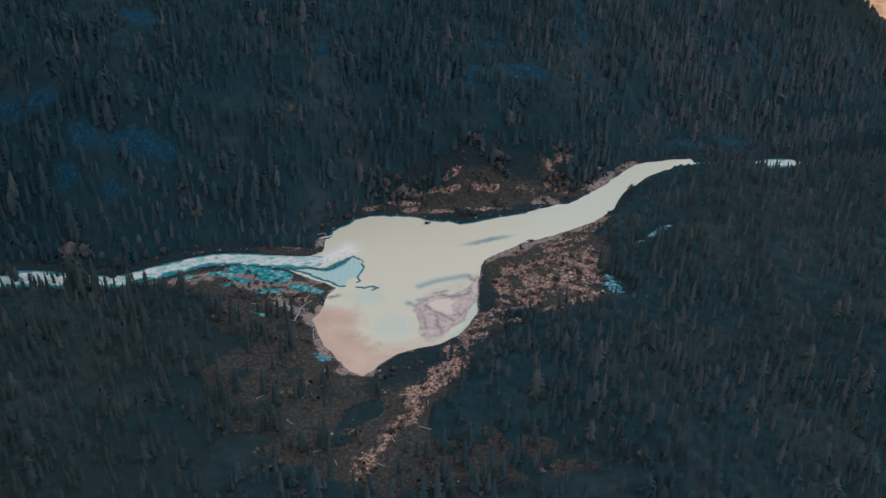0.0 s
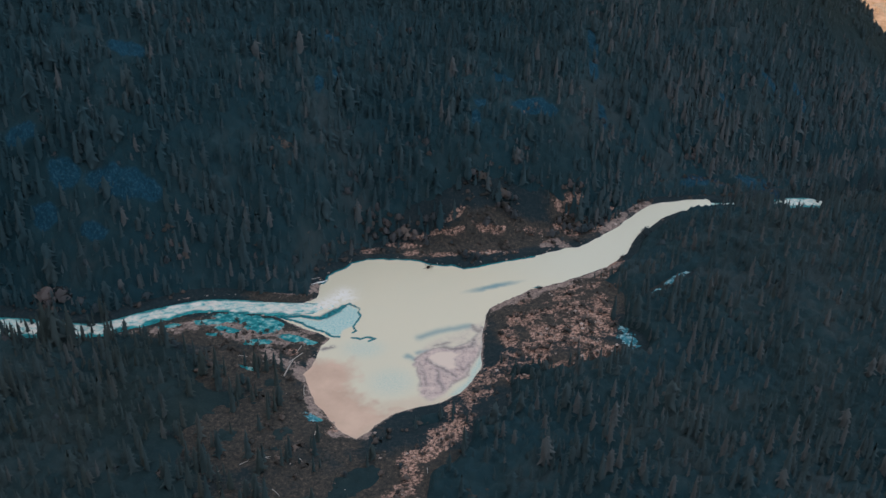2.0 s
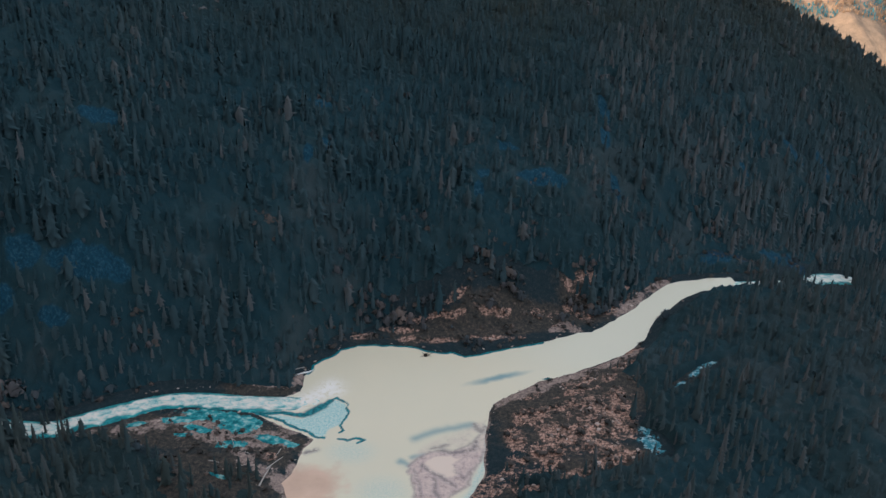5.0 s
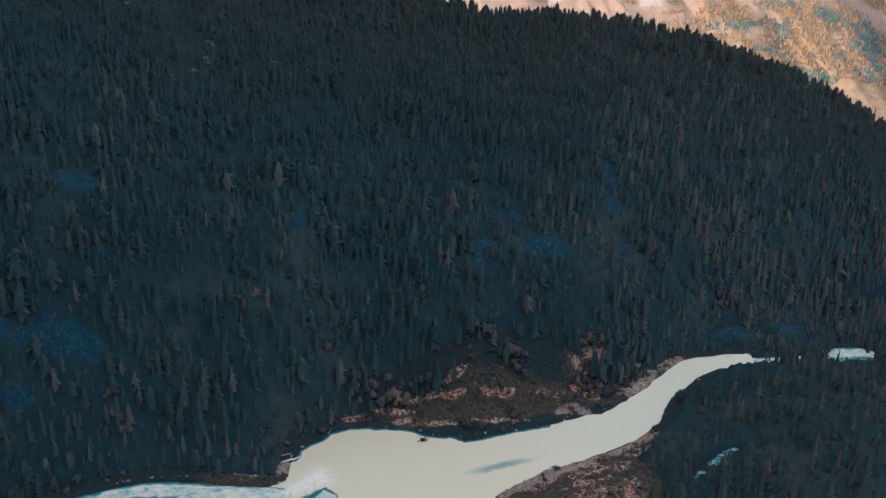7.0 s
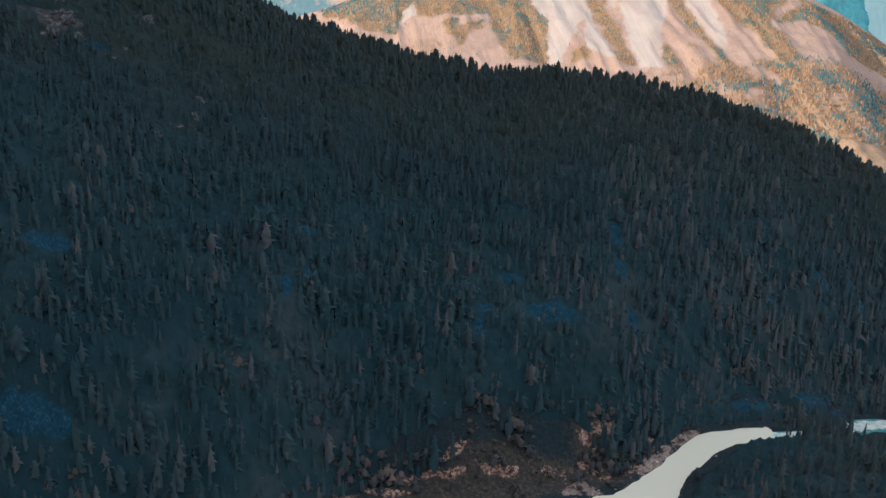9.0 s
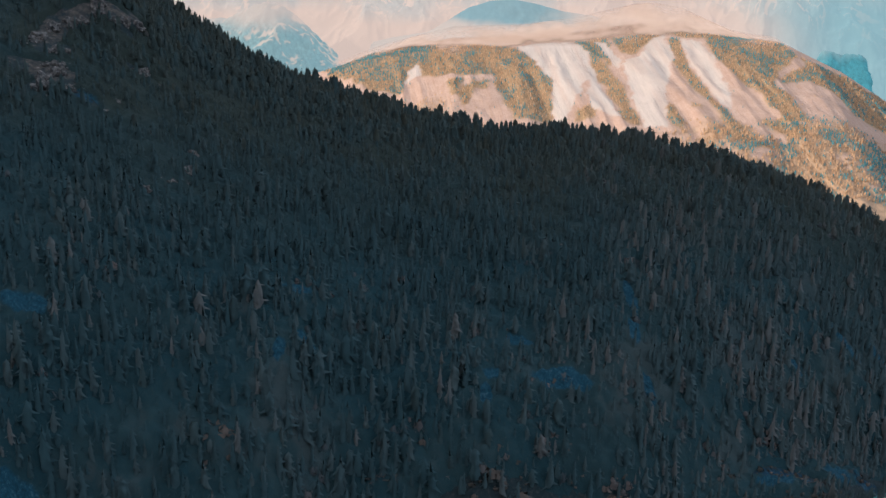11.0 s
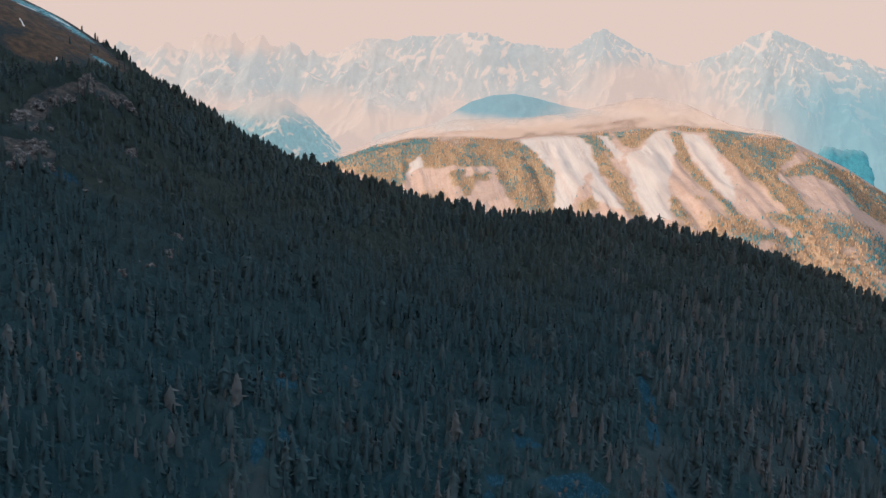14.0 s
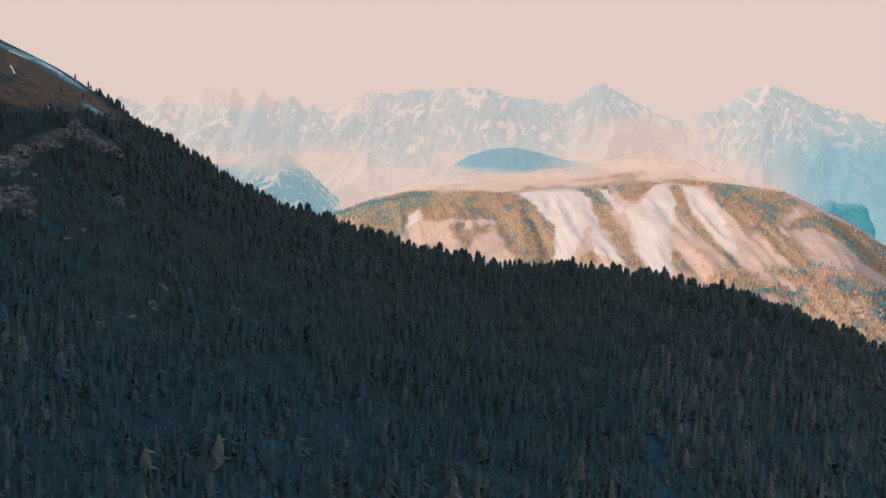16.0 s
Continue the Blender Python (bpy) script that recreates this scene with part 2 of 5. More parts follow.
# ---- shape of the land ----


def smooth(a, b, v):
    t = np.clip((v - a) / (b - a), 0, 1)
    return t * t * (3 - 2 * t)


def lattice(ix, iy, seed):
    h = np.sin(ix * 127.1 + iy * 311.7 + seed * 74.7) * 43758.5453
    return h - np.floor(h)


def vnoise(x, y, seed=0):
    ix, iy = np.floor(x), np.floor(y)
    fx, fy = x - ix, y - iy
    fx, fy = fx * fx * (3 - 2 * fx), fy * fy * (3 - 2 * fy)
    a, b = lattice(ix, iy, seed), lattice(ix + 1, iy, seed)
    c, d = lattice(ix, iy + 1, seed), lattice(ix + 1, iy + 1, seed)
    return (a + (b - a) * fx) * (1 - fy) + (c + (d - c) * fx) * fy


def fbm(x, y, seed=0, octaves=4):
    s, amp, tot = 0.0, 1.0, 0.0
    for k in range(octaves):
        s = s + amp * (vnoise(x, y, seed + k) - 0.5)
        tot += amp
        x, y, amp = x * 2.03 + 7.1, y * 2.03 + 3.7, amp * 0.5
    return s / tot


# shoreline of the lake in plan, the rapids above it and the gorge below it
SHORE = [(-69, 529), (-69, 535), (-67, 541), (-67, 546), (-63, 550), (-57, 555), (-53, 562), (-43, 567), (-34, 568), (-22, 568), (-9, 566), (-2, 563), (7, 561), (14, 562), (22, 558), (31, 561), (42, 565), (56, 570),
         (71, 576), (86, 582), (93, 586), (101, 588), (111, 596), (119, 604), (129, 614), (140, 627), (150, 638), (161, 650), (170, 655), (187, 659), (204, 661), (204, 649), (193, 645), (181, 642), (168, 634), (158, 622), (149, 614), (143, 606),
         (138, 595), (131, 581), (123, 571), (115, 563), (103, 555), (88, 547), (74, 539), (64, 535), (51, 526), (43, 519), (35, 513), (34, 508), (33, 499), (31, 487), (30, 475), (29, 463), (28, 452), (25, 446), (20, 438), (16, 432),
         (6, 424), (-9, 418), (-17, 415), (-24, 409), (-30, 401), (-36, 395), (-45, 402), (-51, 411), (-59, 422), (-63, 431), (-66, 438), (-68, 445), (-65, 451), (-63, 457), (-62, 464), (-62, 471), (-57, 479), (-65, 484),
         (-73, 488), (-84, 495), (-94, 501), (-84, 510), (-76, 514), (-69, 520)]
UPPER = [(-50, 514, 4, -0.9), (-64, 510, 6, -0.1), (-80, 508, 7, 0.2), (-99, 508, 7, 0.4), (-125, 510, 6.5, 0.9), (-138, 509, 6.5, 1.2), (-148, 506, 6, 1.4), (-158, 500, 7, 1.6), (-169, 494, 7, 1.8), (-179, 488, 7, 2.0), (-194, 479, 6, 2.3),
         (-216, 479, 8, 2.7), (-250, 481, 10, 3.2), (-330, 470, 10, 4.5), (-900, 420, 10, 14)]
LOWER = [(200, 653, 4, -0.2), (235, 672, 6, -10), (270, 706, 8, -28), (307, 748, 10, -46), (341, 766, 10, -55), (410, 816, 9, -94), (900, 1150, 12, -220)]


def polygon_distance(x, y, pts):
    d, inside = np.full(x.shape, 1e9), np.zeros(x.shape, bool)
    for (ax, ay), (bx, by) in zip(pts, pts[1:] + pts[:1]):
        ex, ey = bx - ax, by - ay
        t = np.clip(((x - ax) * ex + (y - ay) * ey) / (ex * ex + ey * ey), 0, 1)
        d = np.minimum(d, np.hypot(x - ax - ex * t, y - ay - ey * t))
        with np.errstate(divide="ignore", invalid="ignore"):
            inside ^= ((ay > y) != (by > y)) & (x < ex * (y - ay) / (ey if ey else 1e-9) + ax)
    return np.where(inside, -d, d)


def chain_distance(x, y, pts):
    """Distance to the edge of a winding stream, and the height of its water there."""
    d, z = np.full(x.shape, 1e9), np.zeros(x.shape)
    for (ax, ay, ra, za), (bx, by, rb, zb) in zip(pts, pts[1:]):
        ex, ey = bx - ax, by - ay
        t = np.clip(((x - ax) * ex + (y - ay) * ey) / (ex * ex + ey * ey), 0, 1)
        e = np.hypot(x - ax - ex * t, y - ay - ey * t) - (ra + (rb - ra) * t)
        z = np.where(e < d, za + (zb - za) * t, z)
        d = np.minimum(d, e)
    return d, z


def table(*rows):
    xs, *cols = zip(*rows)
    return lambda x: [np.interp(x, xs, c) for c in cols]


# x, far bank, foot of the far slope, water level
BANK = table((-2000, 440, 452, 16), (-400, 476, 486, 6), (-254, 490, 497, 3.2), (-183, 494, 500, 2), (-147, 513, 519, 1.4), (-125, 517, 524, 0.9), (-95, 517, 527, 0.3),
             (-72, 520, 538, 0), (-62, 549, 560, 0), (-42, 566, 576, 0), (-5, 563, 578, 0), (25, 557, 572, 0), (51, 569, 580, 0), (107, 588, 616, 0),
             (149, 632, 662, 0), (204, 660, 712, -1), (250, 700, 742, -18), (307, 762, 790, -46), (430, 872, 892, -70), (900, 1165, 1200, -150), (2000, 1700, 1740, -300))
# x, crest of the far hill in plan, its height
CREST = table((-2000, 1500, 1100), (-900, 1420, 640), (-600, 1350, 388), (-446, 1300, 320), (-390, 1270, 291), (-334, 1240, 259), (-298, 1220, 237), (-261, 1200, 222),
              (-210, 1185, 190), (-163, 1200, 169), (-119, 1205, 157), (-73, 1210, 147), (-27, 1215, 131), (18, 1218, 121), (67, 1220, 113), (126, 1225, 117),
              (180, 1200, 117), (235, 1170, 113), (290, 1130, 105), (350, 1110, 88), (400, 1100, 66), (470, 1095, 26), (520, 1110, -22), (600, 1180, -80), (900, 1350, -140), (2000, 1900, -290))


def land(x, y):
    """Height of the ground."""
    x, y = np.asarray(x, float), np.asarray(y, float)
    bank, foot, level = BANK(x)
    cy, cz = CREST(x)
    lake = polygon_distance(x, y, SHORE) + 3 * fbm(x / 7, y / 7, 5, 5)
    up, upz = chain_distance(x, y, UPPER)
    low, lowz = chain_distance(x, y, LOWER)
    water = np.minimum(np.minimum(lake, up), low)
    # far side
    s = np.clip((y - foot) / (cy - foot), 0, None)
    rise = np.interp(s, *zip((0, 0), (0.015, 0.02), (0.05, 0.19), (0.1, 0.40), (0.15, 0.54), (0.22, 0.66), (0.32, 0.76), (0.47, 0.85), (0.7, 0.94), (0.88, 0.99), (1, 1)))
    beyond = np.clip(y - cy, 0, None)
    far = level + 1.2 + (cz - level - 1.2) * rise - 0.10 * beyond - 0.0011 * np.minimum(beyond, 260) ** 2 - 0.55 * np.clip(beyond - 260, 0, None)
    far = far + (14 * fbm(x / 90, y / 90, 11) + 5 * fbm(x / 22, y / 22, 17)) * smooth(0, 0.08, s) * (1 - 0.75 * np.exp(-((s - 1) / 0.12) ** 2))
    far = far + 32 * np.exp(-(((x + 292) / 55) ** 2 + ((y - 1012) / 45) ** 2))         # rocky knob
    far = far - 22 * np.exp(-(((x + 400) / 60) ** 2 + ((y - 1060) / 70) ** 2))         # gully behind it
    # near side
    east = smooth(-20, 120, x)
    near = 0.5 + (4 + 7 * east) * (1 - np.exp(-np.clip(water, 0, None) / (38 - 14 * east)))
    near = near + 3.0 * fbm(x / 60, y / 60, 23) * smooth(4, 40, water) + 0.9 * fbm(x / 12, y / 12, 29) * smooth(1, 10, water)
    near = near + level * smooth(-120, -220, x)
    z = np.where(y > bank, far, near)
    # added rise behind the camera, never in view
    back = np.clip(-150 - y, 0, None)
    z = z + 420 * smooth(0, 950, back) + 30 * fbm(x / 160, y / 160, 31) * smooth(50, 400, back)
    west = smooth(-600, -1500, x) * smooth(1750, 1350, y)                             # an unseen high flank, added out of view to shade the valley
    z = np.maximum(z, (1750 + 60 * fbm(x / 160, y / 160, 33)) * west - 350)
    z = np.maximum(z, -330 + 20 * fbm(x / 200, y / 200, 41))
    # water cuts into it
    gorge = np.minimum(up, low)
    streamz = np.where(up < low, upz, lowz)
    steep = np.where((low < up) & (y < bank), 0.33, 1.1)
    bankz = streamz - 1.2 + np.clip(gorge + 2, 0, None) * steep
    z = np.minimum(z, np.where(gorge < 0, streamz - 1.5, bankz))
    z = np.where(lake < 3, np.minimum(z, -1.2 + np.clip(lake + 1.5, 0, None) * 0.55), z)
    return z


def blob(x, y, rows):
    """Soft union of patches in plan: x, y, half length, half width, turn in degrees."""
    v = np.zeros(x.shape)
    for cx, cy, a, b, turn in rows:
        c, s = math.cos(radians(turn)), math.sin(radians(turn))
        u, w = ((x - cx) * c + (y - cy) * s) / a, (-(x - cx) * s + (y - cy) * c) / b
        v = np.maximum(v, 1 - smooth(0.2, 1.5, np.hypot(u, w)))
    return v


def mesh_object(name, verts, faces, material, attrs=(), flat=False, normals=None):
    me = bpy.data.meshes.new(name)
    verts, faces = np.asarray(verts, np.float32), np.asarray(faces, np.int32)
    me.vertices.add(len(verts))
    me.vertices.foreach_set("co", verts.ravel())
    k = faces.shape[1]
    me.loops.add(faces.size)
    me.loops.foreach_set("vertex_index", faces.ravel())
    me.polygons.add(len(faces))
    me.polygons.foreach_set("loop_start", np.arange(0, faces.size, k, dtype=np.int32))
    me.polygons.foreach_set("use_smooth", np.full(len(faces), not flat))
    me.update(calc_edges=True)
    for key, val in attrs:
        me.attributes.new(key, "FLOAT", "POINT").data.foreach_set("value", np.asarray(val, np.float32))
    if normals is not None:
        me.attributes.new("custom_normal", "FLOAT_VECTOR", "POINT").data.foreach_set("vector", np.asarray(normals, np.float32).ravel())
    me.materials.append(material)
    return new(name, me)


def crown_normals(V):
    """Soft needles have no faces: the crown is shaded as one rounded form."""
    d = np.hypot(V[:, 0], V[:, 1])[:, None] + 1e-6
    N = np.concatenate([0.42 * V[:, :2] / d, (0.60 + 0.32 * V[:, 2])[:, None]], 1)
    return N / np.linalg.norm(N, axis=1)[:, None]


def wound(V, T):
    """Triangles turned so that their faces look the way the crown is shaded."""
    N = crown_normals(V)
    face = np.cross(V[T[:, 1]] - V[T[:, 0]], V[T[:, 2]] - V[T[:, 0]])
    back = (face * N[T].mean(1)).sum(1) < 0
    return np.where(back[:, None], T[:, ::-1], T)


def grid(xs, ys):
    X, Y = np.meshgrid(xs, ys)
    idx = np.arange(X.size).reshape(X.shape)
    f = np.stack([idx[:-1, :-1], idx[:-1, 1:], idx[1:, 1:], idx[1:, :-1]], -1).reshape(-1, 4)
    return X.ravel(), Y.ravel(), f


def steps(*rows):
    """Coordinates from a to b in steps of d, joined."""
    out = [np.arange(a, b, d) for a, b, d in rows]
    return np.concatenate(out + [np.array([rows[-1][1]])])


# patches of the ground in plan
DRY = [(36, 446, 11, 7, 40), (25, 430, 12, 8, 50), (16, 410, 8, 17, 0), (86, 500, 15, 15, 0), (88, 482, 14, 9, 0), (66, 478, 9, 6, 0), (88, 530, 16, 6, 30), (94, 456, 13, 6, 20), (74, 446, 13, 5, 10), (100, 478, 9, 7, 0), (60, 455, 12, 5, 20), (98, 492, 6, 9, 0), (104, 512, 6, 8, 0), (50, 440, 8, 3, 0), (15, 598, 9, 2.5, 20), (3, 591, 8, 2, 10), (90, 611, 7, 4, 20), (102, 632, 8, 4, 30), (70, 602, 14, 3, 10), (40, 593, 14, 3, 5), (84, 592, 9, 2.5, 10), (128, 640, 8, 3, 45), (100, 605, 9, 3.5, 30), (116, 612, 8, 3.5, 40), (130, 630, 9, 3.5, 45), (-20, 582, 14, 2.5, 0), (36, 447, 7, 6, 30), (25, 432, 12, 6, 50), (15, 412, 6, 15, 0), (8, 392, 12, 9, 40), (-3, 380, 13, 6, 25), (-7, 368, 5, 11, 0), (-13, 353, 13, 5, 45), (-23, 338, 12, 4.5, 60), (-30, 322, 6, 10, 0),
       (55, 496, 11, 8, 10), (68, 501, 7, 4, 0), (94, 489, 17, 12, 20), (75, 477, 14, 9, 0), (66, 483, 9, 7, 0), (101, 530, 7, 4, 40), (57, 517, 7, 5, 20), (60, 466, 12, 8, 0), (86, 466, 12, 6, 0), (47, 478, 6, 12, 0), (104, 505, 9, 9, 0), (84, 517, 14, 3, 20), (112, 545, 12, 4, 40), (45, 458, 6, 9, 0), (-78, 463, 5, 3, 0),
       (93, 623, 8, 3, 0), (104, 634, 10, 3, 20), (98, 609, 10, 3, 20), (-9, 589, 9, 2, 0), (14, 590, 9, 2, 0), (-11, 575, 6, 3, 0), (40, 577, 20, 2, 5), (0, 573, 22, 3, 0), (-40, 576, 8, 3, 20), (-45, 404, 10, 4, 60), (120, 562, 12, 5, 45)]
# thin snow under trees, coloured as it looks in shade
SHADED_SNOW = [(215, 698, 30, 9, 20), (258, 728, 16, 7, 35), (-271, 556, 10, 7, 20), (-251, 563, 11, 6, 20), (-224, 551, 11, 8, 0), (-190, 553, 28, 8, 5), (-233, 533, 9, 6, 10), (-204, 530, 10, 4, 0),
        (-201, 630, 15, 7, 0), (-80, 706, 11, 5, 0), (-80, 651, 4, 10, 0), (-69, 666, 8, 4, 0), (127, 774, 4.5, 24, 0), (124, 739, 4.5, 14, 0), (127, 698, 4.5, 12, 0), (33, 671, 6, 5, 0), (30, 657, 4, 8, 0), (73, 679, 20, 8, 10),
        (52, 709, 12, 4, 0), (245, 785, 9, 6, 0), (303, 842, 15, 7, 0), (343, 870, 10, 13, 0), (286, 746, 15, 8, 30), (201, 682, 15, 6, 20), (-256, 860, 14, 6, 0)]
SNOW = [(144, 836, 3.5, 3, 0), (129, 508, 2.5, 8, -35), (139, 521, 2, 5, -40), (113, 468, 5, 9, 20), (112, 478, 3, 4, 0), (159, 541, 8, 2.5, 40), (150, 532, 4, 2, 40), (-60, 409, 5, 2.5, -35), (148, 855, 2, 2, 0), (-452, 1235, 2, 6, 40), (-385, 1119, 2, 3, 30), (-470, 1285, 30, 14, -10), (-440, 1292, 34, 14, -15), (-410, 1276, 26, 12, -35), (-356, 1206, 10, 8, -30), (-326, 1188, 8, 6, 0)]
HEATH = [(45, 593, 95, 12, 14), (-104, 445, 34, 26, 0), (-85, 432, 20, 20, 0), (90, 455, 30, 12, 10), (60, 440, 30, 9, 10), (-140, 476, 40, 10, -8), (-75, 463, 11, 10, -20), (98, 622, 20, 14, 30), (-85, 405, 60, 44, 20), (-20, 345, 90, 44, 0), (60, 330, 60, 24, 0), (62, 530, 60, 10, 27), (-92, 522, 26, 10, 0), (-105, 480, 58, 18, -8), (95, 525, 60, 34, 30), (-52, 405, 28, 30, 30), (72, 505, 48, 46, 20), (45, 586, 80, 8, 14), (-130, 440, 60, 16, 0)]
POOL = [(-112, 495, 22, 6.5, -8), (-130, 491, 12, 4, 10), (-99, 485, 13, 5, -15), (-80, 476, 9, 4, -20), (-118, 483, 9, 3, -25), (-93, 491, 10, 5, -30), (-125, 478, 6, 2, 0), (-98, 471, 9, 4, 5), (-77, 476, 10, 2.6, -15), (-68, 473, 4, 2, 0), (-152, 486, 8, 2.5, 15), (-100, 447, 6, 2, -20), (-58, 408, 5, 2, -35)]
SAND = [(-122, 488, 18, 2, -5), (-73, 485, 9, 2.2, -32), (-88, 478, 12, 2, -10), (-92, 462, 14, 2, -30), (-80, 452, 8, 2, -40), (-66, 455, 2.5, 9, 10), (60, 526, 48, 8.0, 27), (-84, 455, 14, 3.5, -35), (-71, 446, 4, 11, 25), (-104, 479, 20, 2.2, -5), (118, 598, 34, 4.0, 44), (86, 592, 10, 5, -40), (80, 589, 8, 3.5, 15), (130, 622, 24, 5, 50), (153, 647, 14, 4.5, 42), (-80, 528, 15, 7, 25), (-38, 397, 14, 4, 0), (-60, 420, 5, 14, 25), (108, 552, 20, 4, 35)]
BROWN = [(-410, 1205, 90, 55, 30), (-470, 1270, 80, 60, 0), (-385, 1140, 36, 26, 30)]
FAN = [(-96, 480, 30, 12, -15), (-72, 474, 8, 8, 0), (-150, 484, 34, 7, 18), (-112, 484, 34, 13, -12), (-84, 468, 16, 14, -40)]
ISLE = [(-74, 464, 12, 9, -10)]

xs = steps((-5200, -1500, 200), (-1500, -620, 40), (-620, -290, 7), (-290, -160, 2.8), (-160, 215, 1.75), (215, 330, 2.8), (330, 640, 7), (640, 1600, 40), (1600, 5200, 200))
ys = steps((-3600, -300, 60), (-300, 290, 20), (290, 384, 2.6), (384, 668, 1.75), (668, 760, 2.5), (760, 1330, 8), (1330, 2600, 30), (2600, 5200, 130))
X, Y, F = grid(xs, ys)
Z = land(X, Y)
lake_d = polygon_distance(X, Y, SHORE) + 3 * fbm(X / 7, Y / 7, 5, 5)
ground = mesh_object("ground", np.stack([X, Y, Z], -1), F, GROUND, [
    ("dry", blob(X, Y, DRY)), ("shaded_snow", blob(X, Y, SHADED_SNOW)),
    ("sand", np.maximum((1 - smooth(0, 3.5, lake_d)) * (X < 45) * (Y < 520) * 0.8, np.maximum(blob(X, Y, SAND), 0.62 * blob(X, Y, FAN))) * (1 - 0.6 * blob(X, Y, ISLE))), ("pool", blob(X, Y, POOL)), ("heath", blob(X, Y, HEATH)), ("snow", blob(X, Y, SNOW)), ("valley", smooth(1500, 1600, Y)), ("brown", blob(X, Y, BROWN)),
    ("rock", np.clip(0.75 * blob(X, Y, [(-292, 995, 34, 18, 40), (-312, 950, 16, 40, 0), (-285, 880, 34, 18, 0), (-262, 1017, 24, 9, -30), (-440, 1275, 80, 26, -18), (-356, 1200, 26, 10, -30)]) + 0.6 * smooth(0.6, 0.9, fbm(X / 40, Y / 40, 77) + 0.5) * (Y > 640), 0, 1))])
tagged(ground, "dark forested valley floor and slopes with dry grass", "ground", kind="structure")

# ---- water ----
X, Y, F = grid(np.arange(-94, 214, 0.85), np.arange(388, 664, 0.85))
d = polygon_distance(X, Y, SHORE) + 3 * fbm(X / 7, Y / 7, 5, 5)
keep = (d[F] < 2.5).any(1)
F = F[keep]
wob = 11 * fbm(X / 14, Y / 14, 61) + 6 * fbm(X / 4.5, Y / 4.5, 63) + 3 * fbm(X / 2.0, Y / 2.0, 65)


def streak(pts, w):
    """Along a line in the water."""
    e = chain_distance(X + 0.28 * wob, Y + 0.28 * wob, [(px, py, 0, 0) for px, py in pts])[0]
    return np.exp(-(e / w) ** 2)


tongue = polygon_distance(X + 0.25 * wob, Y + 0.25 * wob, [(-88, 500), (-72, 498), (-66, 497), (-59, 502), (-54, 510), (-50, 514), (-46, 510), (-42, 504), (-42, 496), (-46, 491), (-51, 487), (-53, 480), (-58, 481), (-64, 485), (-80, 494)])
flat = polygon_distance(X + 1.2 * wob, Y + 1.2 * wob, [(-80, 460), (-53, 461), (-43, 449), (-37, 434), (-25, 421), (-12, 416), (-36, 385), (-70, 395)])
silt = np.maximum(1 - smooth(-9, 5, flat), 0.4 * blob(X + wob, Y + wob, [(-8, 421, 34, 7, 12)]))
shoal = polygon_distance(X + 0.5 * wob, Y + 0.5 * wob, [(-5, 429), (-6, 440), (-7, 453), (-10, 459), (-6, 465), (1, 471), (13, 472), (20, 476), (27, 486), (31, 497), (32, 486), (30, 474), (27, 462), (25, 456), (23, 447), (13, 438), (9, 430), (3, 426)])
clear = np.maximum.reduce([1 - smooth(-1.2, 0.4, tongue), 0.35 * blob(X, Y, [(-20, 440, 13, 12, 20), (-38, 470, 12, 9, 0)]), 0.6 * streak([(33, 488), (29, 460), (23, 441), (14, 430)], 2.2)])
deep = np.maximum.reduce([0.95 * blob(X, Y + 0.3 * wob, [(40, 537, 17, 2.8, 20)]), 0.75 * streak([(-6, 481), (4, 487), (13, 491), (23, 493)], 2.6), 0.8 * streak([(-7, 466), (-1, 468)], 1.7), 0.8 * streak([(-13, 463), (-9, 460), (-5, 460)], 1.8)])
edge = np.maximum.reduce([streak([(-53, 512), (-50, 515), (-44, 509), (-42, 501), (-44, 495), (-45, 491), (-43, 487), (-45, 485)], 0.6), streak([(-92, 501), (-80, 495), (-70, 490), (-62, 485), (-56, 480), (-53, 480)], 0.8),
                          streak([(-100, 502), (-91, 500), (-78, 501), (-65, 499), (-58, 505), (-53, 512)], 1.7), 0.9 * streak([(-63, 501), (-57, 507)], 2.8), 0.9 * streak([(-45, 480), (-40, 479), (-36, 481), (-32, 479), (-35, 477)], 0.8)])
edge = np.maximum(edge, np.exp(-((d - 0.2) / 1.0) ** 2) * (Y > 536) * (X < 70))
foam = np.maximum(streak([(-86, 509), (-70, 510), (-60, 517), (-54, 526)], 6.5), 0.9 * streak([(-60, 518), (-51, 521)], 5.0))
foam = foam * (1 - np.clip(1.3 * edge, 0, 1))
veil = polygon_distance(X + 0.5 * wob, Y + 0.5 * wob, [(-8, 464), (-4, 474), (8, 484), (20, 491), (30, 498), (32, 486), (28, 474), (14, 470)])
bar = np.maximum((1 - smooth(-2.5, 1.5, shoal)) * (0.6 + 0.4 * smooth(480, 468, Y)), 0.5 * (1 - smooth(-3, 1.5, veil)) * (0.6 + 1.2 * np.clip(fbm(X / 5, Y / 5, 67), -0.4, 0.4)))
vein = np.maximum.reduce([0.6 * np.exp(-((shoal + 1.0) / 0.9) ** 2) * (Y > 436), streak([(-1, 461), (3, 456), (9, 451), (15, 446)], 1.3), 0.9 * streak([(5, 451), (5, 442), (8, 434)], 1.1), 0.7 * streak([(-5, 458), (-3, 448), (-1, 438)], 1.0), 0.6 * streak([(14, 456), (20, 452), (23, 458)], 1.0), streak([(7, 472), (16, 470), (24, 473), (25, 479)], 1.5),
                          0.8 * streak([(3, 473), (10, 476)], 1.3), streak([(-60, 469), (-55, 471)], 1.5), 0.8 * streak([(25, 494), (28, 487), (31, 492)], 1.6)])
